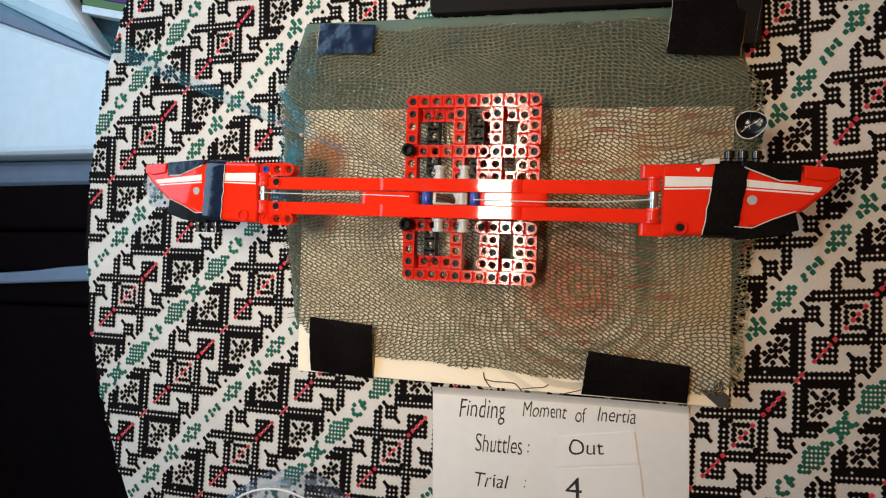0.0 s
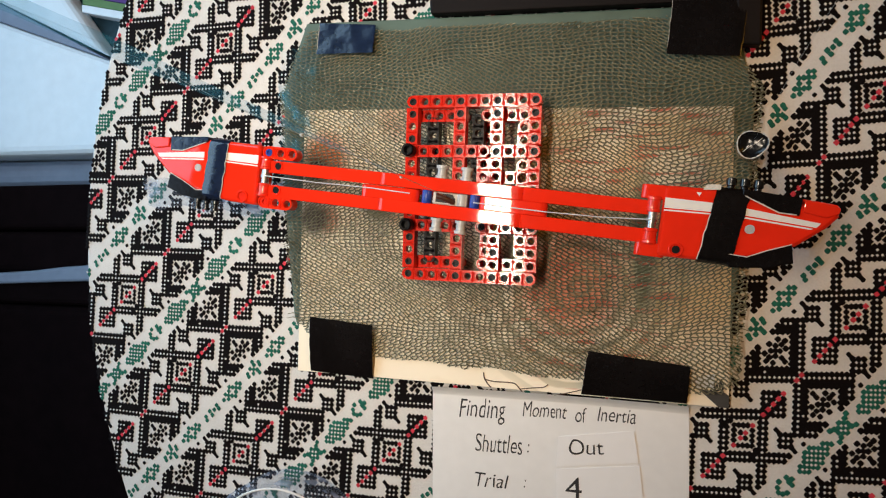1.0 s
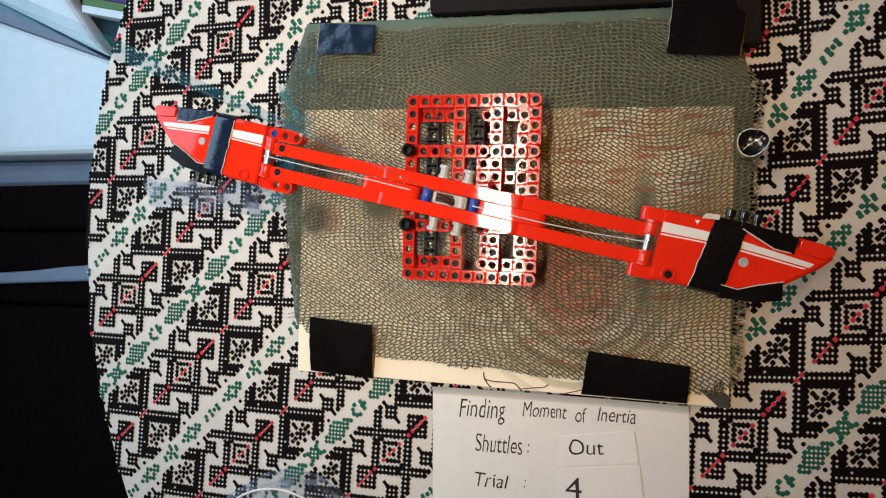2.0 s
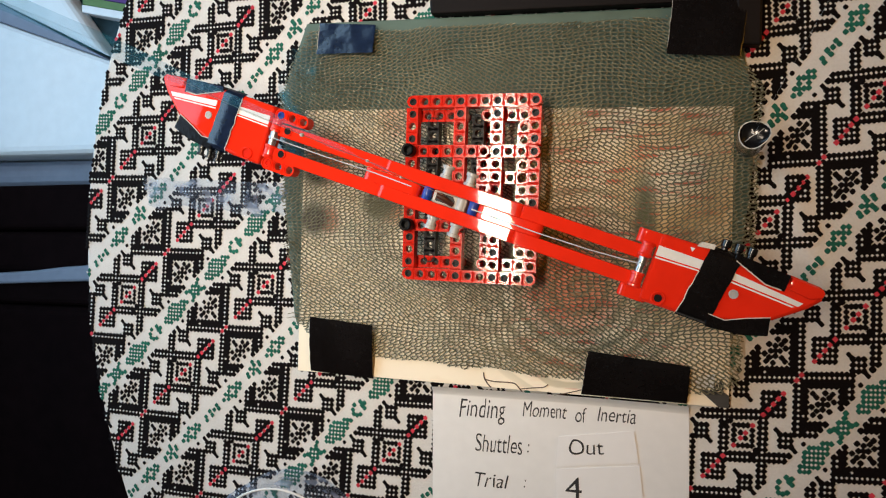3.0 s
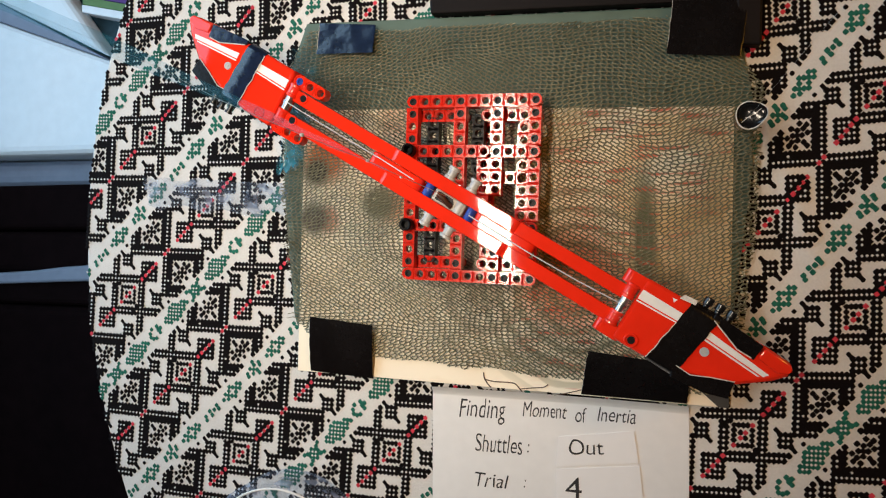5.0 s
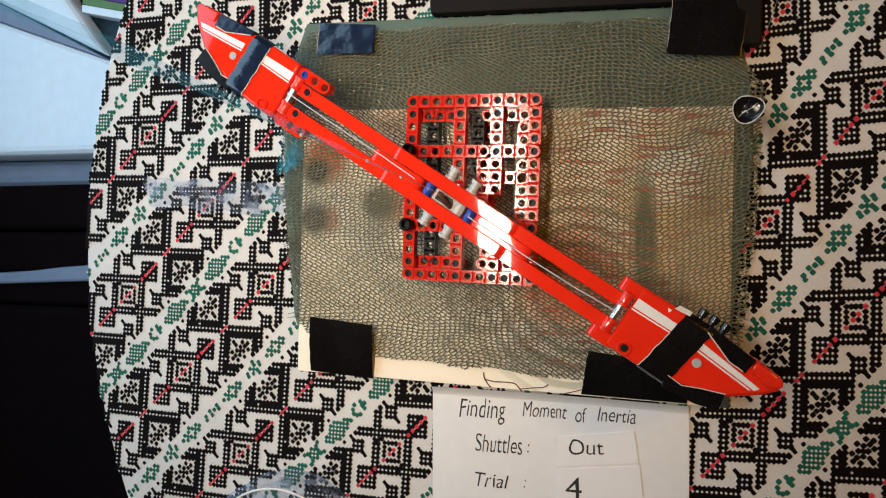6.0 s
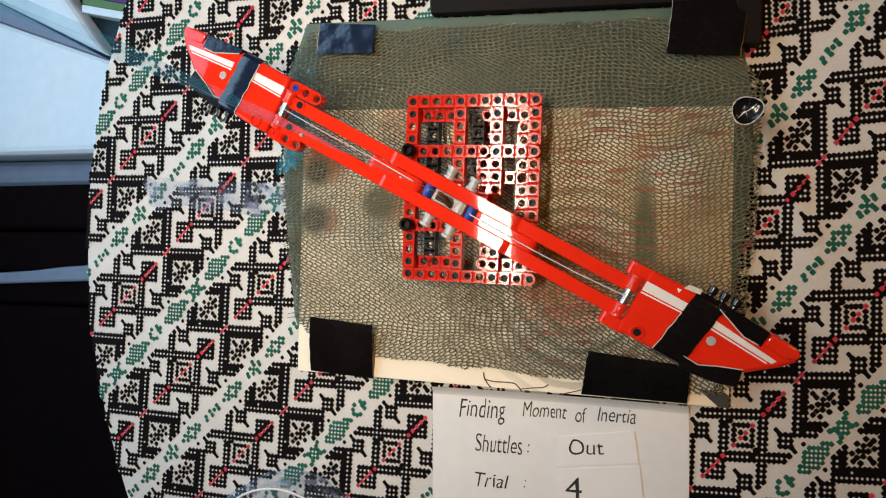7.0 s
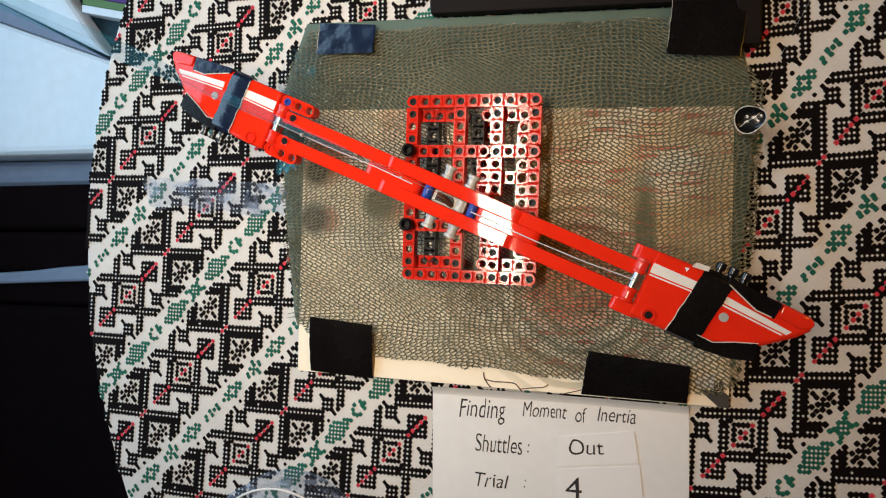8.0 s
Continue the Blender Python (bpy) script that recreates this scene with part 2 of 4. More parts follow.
cloth_bm = bmesh.new()
NR, NA = 60, 160
rows = []
for r in range(NR + 1):
    row = []
    for a in range(NA):
        t = 2 * math.pi * a / NA
        if r <= 48:
            q = TR * r / 48
            x, y = TC[0] + q * math.cos(t), TC[1] + q * math.sin(t)
            row.append((x, y, cloth_z(x, y)))
        else:
            k = (r - 48) / 12
            wave = 0.012 * k * math.sin(9 * t + 1.5 * math.sin(3 * t))
            bend = min(1.0, k * 3)
            q = TR + 0.006 * bend + wave * 0.7
            row.append((TC[0] + q * math.cos(t), TC[1] + q * math.sin(t), -0.004 * bend * bend - 0.22 * max(0, k - 0.08)))
    rows.append(row)
verts = [[cloth_bm.verts.new(p) for p in row] for row in rows[1:]]
mid = cloth_bm.verts.new(rows[0][0])
for a in range(NA):
    cloth_bm.faces.new((mid, verts[0][a], verts[0][(a + 1) % NA]))
for p, q in zip(verts, verts[1:]):
    for a in range(NA):
        cloth_bm.faces.new((p[a], q[a], q[(a + 1) % NA], p[(a + 1) % NA]))
tablecloth = tagged(part("tablecloth", cloth_bm, CLOTH, smooth=1.2), "cream tablecloth with a black, green and red geometric pattern", "tablecloth")


def pattern():
    """One repeat of the woven pattern as tufts (i, j, colour); the repeat is (22, 22) and (18, -18)."""
    tufts = {}

    def put(i, j, colour):
        key = (round(i * 4), round(j * 4))
        if colour == "r" or key not in tufts:
            tufts[key] = (i, j, colour)

    def four(i, j, colour):
        for p, q in ((i, j), (j, i), (-i, -j), (-j, -i)):
            put(p, q, colour)

    # small square with a pink corner and heart
    for k in range(-2, 3):
        four(k * 0.95, 1.9, "r" if k == 2 else "s")
    four(0.5, 0.5, "r")
    four(0.5, -0.5, "s")
    four(-2.7, 2.7, "s")
    # crossing double lines round it
    for j in (3.5, 4.5):
        for k in range(15):
            i = 4.5 - k
            if i - j > -13.2:
                four(i, j, "k")
    # stepped box with the pink diagonal
    for i in range(4, 9):
        for j in range(4, 9):
            four(i, j, "r" if i == j else "k")
    # crossing double lines at the centre of the repeat
    for j in (10.5, 11.5):
        for k in range(22):
            i = 0.5 + k
            for p, q in ((i, j), (j, i)):
                put(p, q, "r" if p == q else "k")
    # framed flowers on both sides of it
    for j in (0.5, 1.5, 2.5):
        for k in range(7):
            i = 10.5 + k
            if i - j < 14.6:
                for p, q in ((i, j), (22 - j, 22 - i)):
                    put(p, q, "k")
                    put(q, p, "k")
    for k in range(7):
        for p, q in ((12.5 + k, 9.5), (12.5, 9.5 - k)):
            put(p, q, "k")
            put(q, p, "k")
    flower = [(0, 0), (0.95, 0), (-0.95, 0), (0, 0.95), (0, -0.95), (1.2, 1.2), (1.9, 1.9), (-1.2, -1.2), (-1.9, -1.9), (-1.3, 1.3), (-2.0, 2.0), (1.3, -1.3)]
    flower += [(0.45, 2.1), (-0.45, -2.2), (2.2, 0.45), (-2.2, -0.45)]
    for p, q in flower:
        put(15.9 + p, 6.1 + q, "s")
        put(6.1 + q, 15.9 + p, "s")
    # small flowers beside the stripes, with tails
    for p, q in [(p, q) for p in (-1, 0, 1) for q in (-1, 0, 1)] + [(-1.55, 1.55), (1.55, -1.55), (-2.0, 2.0), (2.0, -2.0)]:
        four(8.7 + p, -0.7 + q, "k" if abs(p) < 1.5 else "t")
    four(12.3, -1.2, "t")
    return list(tufts.values())


def stripe(wide):
    """Green figures along one stripe, about its centre line."""
    out = []
    if wide:
        cross = [(p, q) for p in (-1, 0, 1) for q in (-1, 0, 1)] + [(2, 0.4), (3, 0.8), (-2, -0.4), (-3, -0.8), (0.3, 2), (0.6, 3), (-0.3, -2), (-0.6, -3)]
        blob = [(p, q) for p in range(-2, 3) for q in range(-2, 3) if abs(p - q) < 4] + [(3, 1), (3, 2), (2, 3), (-3, -2), (-1, -3), (-2, -3), (3, 3), (-3, -3), (4, 3)]
        ring = [(-1.5, -1.5), (-0.5, -1.8), (0.5, -1.5), (-1.8, -0.5), (-1.5, 0.8), (0.8, 0.8), (1.5, 1.5), (1.6, 0.2), (0.2, 1.8)]
    else:
        cross = [(0, 0), (1, 0), (-1, 0), (0, 1), (0, -1), (1.6, 1.2), (1.2, 1.8), (-1.6, -1.2), (-1.2, -1.8), (1.7, -0.6), (-0.6, 1.7)]
        blob = [(1, 0), (-1, 0), (0, 1), (0, -1), (1, 1), (-1, -1), (2, 1), (1, 2), (2, 2), (-1.9, -0.9), (-0.9, -1.9), (-2.2, -2.2), (1, -1), (-1, 1)]
        ring = [(-1.6, -1.2), (-1.2, -2), (0.2, -0.6), (-0.6, 0.2), (1.2, 1.8), (1.9, 1.1), (0.6, 0.7)]
    if wide:
        cross, blob, ring = [[(p * 0.86, q * 0.86) for p, q in f] for f in (cross, blob, ring)]
    for a, shape in ((0, ring), (5.4, blob), (11, cross), (16.6, blob)):
        out += [(a + 9 + p, a - 9 + q, "g") for p, q in shape]
        d = 0.86 if wide else 1
        full = {(round(p, 2), round(q, 2)) for p, q in shape}
        out += [(a + 9 + d / 2 + p, a - 9 + d / 2 + q, "w") for p, q in shape if {(round(p + d, 2), round(q, 2)), (round(p, 2), round(q + d, 2)), (round(p + d, 2), round(q + d, 2))} <= full]
    return out


def stitched():
    """All tufts of the printed pattern as small flat lozenges just proud of the cloth, one mesh a colour."""
    unit = pattern()
    black = {(round(i * 2), round(j * 2)) for i, j, c in unit if c not in "st"}
    dots = [(i + 0.5, j + 0.5, "w") for i, j, c in unit if c == "k" and all((round(i * 2) + p, round(j * 2) + q) in black for p, q in ((2, 0), (0, 2), (2, 2)))]
    # the flowers' frames are solid, without pale dots
    solid = (2, 10, 12, 20)
    rosy = {(i, j) for i, j, c in unit if c == "r"}
    dots = [d for d in dots if (d[0], d[1]) not in rosy]
    kept = [d for d in dots if not (4 < d[0] < 8 and 4 < d[1] < 8 and abs(d[0] - d[1]) < 1.5)]
    kept = [d for d in kept if d[0] in (4, 11) or d[1] in (4, 11) or d[0] not in solid and d[1] not in solid]
    dots = kept + [(i, j, "f") for i, j, _ in dots if (i, j, "w") not in kept]
    made = {c: ([], []) for c in "kgrw"}
    pitch = 0.00313
    for n in range(-16, 24):
        figures = unit + dots + stripe(n in (-5, -3, -1, 1, 4, 6))
        for m in range(-22, 26):
            for i, j, colour in figures:
                gi, gj = (i + 22 * m + 18 * n) / 1.375, (j + 22 * m - 18 * n) / 1.375
                if not -90 < gi < 330 or not -110 < gj < 190:
                    continue
                x, y = cloth_xy(gi, gj)
                if (x - TC[0]) ** 2 + (y - TC[1]) ** 2 > (TR + 0.001) ** 2 or -0.20 < x < 0.055 and -0.095 < y < 0.135:
                    continue
                vs, fs = made["k" if colour in "sft" else colour]
                r = pitch * {"k": 0.71, "s": 0.63, "f": 0.42, "t": 0.52, "g": 0.60, "r": 0.55, "w": 0.30}[colour] * (0.95 + 0.1 * random.random())
                z = cloth_z(x, y) + (0.0009 if colour == "w" else 0.00045 if colour == "r" else 0.0003)
                near = abs(y) < 0.26 and x < 0.2
                if colour == "w" and not near:
                    continue
                n0, sides = len(vs), 4 if colour == "w" else 8
                vs.append((x, y, z + 0.0002))
                for s in range(sides):
                    a = 2 * math.pi * s / sides
                    q = r * (1.0 if s % 2 == 0 or sides == 4 else 0.80) * (1.0 + 0.14 * (random.random() - 0.5))
                    vs.append((x + q * math.cos(a), y + q * math.sin(a) * 1.06, z))
                for s in range(sides):
                    fs.append((n0, n0 + 1 + s, n0 + 1 + (s + 1) % sides))
    for name, colour, material in (("black_pattern", "k", STITCH), ("green_pattern", "g", GREEN), ("red_pattern", "r", ROSE), ("pale_dots", "w", CLOTH)):
        me = bpy.data.meshes.new(name)
        me.from_pydata(made[colour][0], [], made[colour][1])
        me.materials.append(material)
        ob = new(name, me)
        ob.parent = tablecloth
        tagged(ob, kind="stuff")


stitched()

# ---- board, art print, wire mesh ----
tagged(part("green_board", prism([(-0.2215, 0.150), (0.064, 0.1375), (0.0690, 0.1120), (0.0755, 0.0780), (0.0755, 0.0390), (0.0650, -0.0560), (0.0600, -0.0900), (-0.2230, -0.0900), (-0.2330, -0.0620), (-0.2405, 0.0300), (-0.2400, 0.1030)], 0.0012, 0.0045, 0.0008), BOARD),
       "dark green card folder lying on the cloth", "folder")


def art_material():
    """Cream print with orange and red swirls, grey rings and dark figures."""
    m = bpy.data.materials.new("swirl_print")
    m.use_nodes = True
    nt = m.node_tree
    b = nt.nodes["Principled BSDF"]
    b.inputs["Roughness"].default_value = 0.6
    tc = nt.nodes.new("ShaderNodeTexCoord")
    col = None

    def mix(a, colour, fac):
        x = nt.nodes.new("ShaderNodeMix")
        x.data_type = "RGBA"
        nt.links.new(fac, x.inputs[0])
        if a is None:
            x.inputs[6].default_value = (0.97, 0.86, 0.67, 1)
        else:
            nt.links.new(a, x.inputs[6])
        x.inputs[7].default_value = (*colour, 1)
        return x.outputs[2]

    def ramp(src, stops):
        r = nt.nodes.new("ShaderNodeValToRGB")
        els = r.color_ramp.elements
        while len(els) < len(stops):
            els.new(0.5)
        for e, (p, v) in zip(els, stops):
            e.position, e.color = p, (v, v, v, 1)
        nt.links.new(src, r.inputs[0])
        return r.outputs[0]

    def spot(cx, cy, size, rings=0.0, tall=1.0):
        mp = nt.nodes.new("ShaderNodeMapping")
        mp.inputs["Location"].default_value = (-cx / size, -cy / size / tall, 0)
        mp.inputs["Scale"].default_value = (1 / size, 1 / size / tall, 0)
        nt.links.new(tc.outputs["Object"], mp.inputs["Vector"])
        g = nt.nodes.new("ShaderNodeTexGradient")
        g.gradient_type = "SPHERICAL"
        nt.links.new(mp.outputs[0], g.inputs["Vector"])
        if not rings:
            return g.outputs["Fac"], g
        wv = nt.nodes.new("ShaderNodeTexWave")
        wv.wave_type, wv.rings_direction = "RINGS", "SPHERICAL"
        wv.inputs["Scale"].default_value, wv.inputs["Distortion"].default_value = rings, 2.5
        wv.inputs["Detail Scale"].default_value = 1.2
        nt.links.new(mp.outputs[0], wv.inputs["Vector"])
        mul = nt.nodes.new("ShaderNodeMath")
        mul.operation = "MULTIPLY"
        nt.links.new(ramp(wv.outputs["Fac"], [(0.55, 0), (0.85, 0.62)]), mul.inputs[0])
        nt.links.new(ramp(g.outputs["Fac"], [(0.05, 0), (0.35, 1)]), mul.inputs[1])
        return mul.outputs[0], g

    n = nt.nodes.new("ShaderNodeTexNoise")
    n.inputs["Scale"].default_value, n.inputs["Detail"].default_value = 22, 5
    nt.links.new(tc.outputs["Object"], n.inputs["Vector"])
    col = mix(col, (0.66, 0.48, 0.26), ramp(n.outputs["Fac"], [(0.54, 0), (0.74, 0.45)]))
    for cx, cy, size, rings, colour, k in (
            (-0.0326, -0.0320, 0.042, 0, (0.74, 0.18, 0.06), 0.85), (-0.0270, -0.0370, 0.088, 2.4, (0.20, 0.18, 0.08), 0),
            (0.030, 0.030, 0.090, 0.5, (0.78, 0.56, 0.28), 0), (0.045, -0.020, 0.06, 0, (0.74, 0.48, 0.18), 0.6),
            (-0.154, 0.0190, 0.017, 0, (0.66, 0.26, 0.09), 0.8), (-0.166, 0.0196, 0.016, 0, (0.14, 0.15, 0.09), 0.95), (-0.2065, 0.0520, 0.022, 0, (0.70, 0.20, 0.06), 1.0),
            (-0.2130, 0.0430, 0.013, 0, (0.05, 0.04, 0.03), 1.0), (-0.2050, 0.0085, 0.012, 0, (0.60, 0.20, 0.09), 0.8), (-0.2160, 0.0088, 0.015, 0, (0.08, 0.06, 0.05), 0.95),
            (-0.150, 0.078, 0.018, 0, (0.62, 0.3, 0.16), 0.6), (0.013, -0.008, 0.0095, 0, (0.10, 0.12, 0.06), 0.95),
            (-0.09, -0.045, 0.05, 1.0, (0.56, 0.42, 0.28), 0)):
        fac, g = spot(cx, cy, size, rings, 6.0 if size == 0.0095 else 1.0)
        if not rings:
            fac = ramp(fac, [(0.0, 0), (0.5, k)])
        col = mix(col, colour, fac)
    # brushed red strokes
    mp = nt.nodes.new("ShaderNodeMapping")
    mp.inputs["Scale"].default_value = (38, 260, 1)
    mp.inputs["Rotation"].default_value = (0, 0, 0.15)
    nt.links.new(tc.outputs["Object"], mp.inputs["Vector"])
    st = nt.nodes.new("ShaderNodeTexNoise")
    st.inputs["Scale"].default_value, st.inputs["Detail"].default_value = 1.0, 3
    nt.links.new(mp.outputs[0], st.inputs["Vector"])
    for cx, cy, size in ((0.012, 0.050, 0.075), (-0.015, -0.050, 0.070)):
        _, g = spot(cx, cy, size)
        mul = nt.nodes.new("ShaderNodeMath")
        mul.operation = "MULTIPLY"
        nt.links.new(ramp(st.outputs["Fac"], [(0.53, 0), (0.64, 0.9)]), mul.inputs[0])
        nt.links.new(ramp(g.outputs["Fac"], [(0.05, 0), (0.4, 1)]), mul.inputs[1])
        col = mix(col, (0.62, 0.12, 0.06), mul.outputs[0])
    nt.links.new(col, b.inputs["Base Color"])
    return m


ART = art_material()
art = tagged(part("art_print", prism([(-0.2225, 0.0875), (0.0645, 0.0757), (0.0634, -0.1086), (-0.2296, -0.1022)], 0.0048, 0.0062, 0.0003), ART),
             "cream art print with orange and red swirls under wire mesh", "art print")


def mesh_edge(x, y):
    """Inside the ragged plan of the mesh."""
    w = 0.004 * noise.noise((x * 30, y * 30, 7.0))
    top = 0.1425 - 0.045 * (x + 0.21) * 1.0
    right = 0.080 - 0.14 * max(0, 0.05 - y) * 0.55 - 0.9 * max(0, y - 0.085) * 0.62
    left = -0.2405 + 0.10 * max(0, 0.03 - y) + 0.45 * max(0, y - 0.10)
    bottom = -0.0885 - 0.055 * (x + 0.17)
    corner = (x - 0.045) * 0.6 - (y + 0.092) < 0.012 + 0.004
    cl = (-0.222 - x) * 0.9 - (y + 0.072) < 0.0
    return left + w < x < right + w and bottom + w < y < top + w * 0.4 and corner and cl


def mesh_z(x, y):
    return 0.0086 + 0.0016 * noise.noise((x * 14, y * 14, 2.0)) + 0.0006 * noise.noise((x * 60, y * 60, 3.0))


def knitted(name, wide, high, radius):
    """Knitted wire: wavy upright strands side by side, tied by short slanting loops whose lean drifts over the sheet."""
    vs, fs = [], []
    nc, nr = int(0.36 / wide), int(0.27 / high)

    def node(c, k):
        x0, y0 = -0.258 + c * wide, -0.110 + k * high
        x = x0 + 0.0042 * noise.noise((x0 * 9, y0 * 34, 5.0)) + 0.0024 * noise.noise((x0 * 30, y0 * 75, 8.0)) + 0.0003 * noise.noise((x0 * 240, y0 * 240, 1.0))
        y = y0 + 0.0050 * noise.noise((x0 * 24, y0 * 11, 9.0)) + 0.0007 * noise.noise((x0 * 190, y0 * 90, 3.0))
        return x, y

    def strand(c, k):
        """Point on an upright strand, k counted in loops."""
        x, y = node(c, k)
        return x + 0.22 * wide * math.cos(math.pi * (k + c % 2)), y, mesh_z(x, y) + 0.0003 * math.cos(math.pi * k)

    def run_in(line, r):
        run = []
        for p in line + [(9.0, 9.0, 0.0)]:
            if mesh_edge(p[0], p[1]):
                run.append(p)
            else:
                if len(run) > 1:
                    flush(run, vs, fs, r)
                run = []

    for c in range(nc):
        run_in([strand(c, k / 2) for k in range(2 * nr)], radius)
        for k in range(1, nr - 1):
            x, y, _ = strand(c, k)
            lean = 0.2 + 5.0 * noise.noise((x * 9, y * 17, 12.0))
            lean = max(-0.8, min(0.8, lean))
            a, b = strand(c, k + lean / 2), strand(c + 1, k - lean / 2)
            mid = [(a[0] * (1 - q) + b[0] * q, a[1] * (1 - q) + b[1] * q + 0.10 * high * math.sin(2 * math.pi * q), a[2] * (1 - q) + b[2] * q + 0.0004 * math.sin(math.pi * q)) for q in (0.0, 0.35, 0.65, 1.0)]
            run_in(mid, radius * 0.95)
    me = bpy.data.meshes.new(name)
    me.from_pydata(vs, [], fs)
    me.materials.append(WIRE)
    me.polygons.foreach_set("use_smooth", [True] * len(me.polygons))
    return new(name, me)


def flush(run, vs, fs, radius):
    n0 = len(vs)
    for k, p in enumerate(run):
        a, b = Vector(run[max(0, k - 1)]), Vector(run[min(len(run) - 1, k + 1)])
        d = (b - a).normalized()
        s = Vector((-d.y, d.x, 0)).normalized()
        p = Vector(p)
        vs.extend((tuple(p + s * radius), tuple(p + Vector((0, 0, radius))), tuple(p - s * radius), tuple(p - Vector((0, 0, radius)))))
    for k in range(len(run) - 1):
        for s in range(4):
            t = (s + 1) % 4
            fs.append((n0 + 4 * k + s, n0 + 4 * k + t, n0 + 4 * k + 4 + t, n0 + 4 * k + 4 + s))


wire_mesh = thing("wire_mesh", Matrix(), "dull grey-green knitted wire mesh taped over the print", "wire mesh")
layer = knitted("mesh_layer", 0.0038, 0.0024, 0.00045)
layer.parent = wire_mesh
tagged(layer, kind="stuff")
# torn strands that stick out of the ragged rim
for k in range(26):
    a = random.random()
    x, y = (0.074 - 0.01 * a, 0.06 - 0.14 * a) if k % 2 else (-0.236 + 0.006 * a, 0.10 - 0.17 * a)
    d = (1 if k % 2 else -1) * (0.003 + 0.005 * random.random())
    part("loose_strand", tube([(x - d, y, 0.010), (x, y + 0.002, 0.011), (x + d, y + 0.004 * (random.random() - 0.3), 0.008 + 0.005 * random.random())], 0.0003, 5), WIRE, wire_mesh, smooth=2)


# ---- strips of tape at the corners ----
def tape_strip(outline, z, label, material=None):
    """Ribbed cloth tape draped over the mesh's edge, with a ragged torn end."""
    (ax_, ay_), (bx_, by_), (cx_, cy_), (dx_, dy_) = outline
    nu, nv = 44, 12
    grid = []
    for v in range(nv + 1):
        row = []
        for u in range(nu + 1):
            p, q = u / nu, v / nv
            x = (ax_ * (1 - p) + bx_ * p) * (1 - q) + (dx_ * (1 - p) + cx_ * p) * q
            y = (ay_ * (1 - p) + by_ * p) * (1 - q) + (dy_ * (1 - p) + cy_ * p) * q
            if u in (0, nu):
                x += 0.0007 * noise.noise((y * 400, x * 50, 3))
            row.append((x, y, z(p, q) + 0.0004 * noise.noise((x * 90, y * 90, 6)) + 0.0002 * (u % 2)))
        grid.append(row)
    ends = [[Vector(row[e]) + Vector((0, 0, 0.0002)) for row in grid] for e in (0, nu)]
    bm = thick_sheet(grid, 0.0003)
    strip = tagged(part("tape_strip", bm, material or TAPE, smooth=0.8), label, "tape", "strips of tape on the mesh")
    for line in ends[:1]:
        part("torn_end", tube(line[1:-1], 0.00018, 4, [0.00006 + 0.00016 * random.random() for _ in line[1:-1]]), TORN, strip, "pale torn tape end")


tape_strip([(-0.2156, -0.0611), (-0.1677, -0.0657), (-0.1699, -0.1043), (-0.218, -0.1013)], lambda p, q: 0.0135 - 0.006 * q * q, "black cloth tape square at a corner of the mesh")
tape_strip([(-0.0211, -0.0762), (0.0402, -0.0828), (0.0391, -0.1072), (-0.0255, -0.1057)], lambda p, q: 0.0135 - 0.006 * q * q, "long black cloth tape strip at the mesh's lower edge")
# the blue sheen on this strip comes from its base colour
tape_strip([(-0.2085, 0.1475), (-0.1662, 0.1429), (-0.1671, 0.123), (-0.2095, 0.1249)], lambda p, q: 0.010 + 0.0035 * q, "black tape strip with a blue sheen coloured in, at a mesh corner", SHEEN_TAPE)
tape_strip([(0.0287, 0.1465), (0.0717, 0.1412), (0.0665, 0.1039), (0.0248, 0.108)], lambda p, q: 0.010 + 0.0035 * q, "black tape holding the mesh to a dark box")

# ---- black box beyond the board ----
tagged(part("black_box", prism([(-0.1265, 0.1466), (0.0640, 0.1382), (0.0640, 0.1120), (0.0785, 0.1105), (0.0790, 0.40), (-0.142, 0.40)], 0.001, 0.011, 0.0015), DARK_BOX), "flat black box lying on the cloth behind the board", "box")


# ---- lettered paper ----
def curled_sheet():
    """Sheet whose far edge curls up over the print's border."""
    grid = []
    for v in range(25):
        q = v / 24
        row = []
        for u in range(17):
            p = u / 16
            far = -0.1072 - 0.0018 * p + 0.0008 * math.sin(math.pi * p)
            y = far - 0.013 * q if v <= 12 else far - 0.0065 - (0.19 + far + 0.115) * (q - 0.5) * 2
            x = -0.1268 - 0.0013 * q + (0.1668 + 0.0035 * q) * p
            rise = max(0.0, 1 - (far - y) / 0.0070)
            row.append((x, y, 0.0014 + 0.0060 * rise ** 1.6))
        grid.append(row)
    return thick_sheet(grid, 0.0003)


paper = tagged(part("lettered_sheet", curled_sheet(), PAPER, smooth=0.8), "white paper sheet with handwritten black title and rows", "paper")


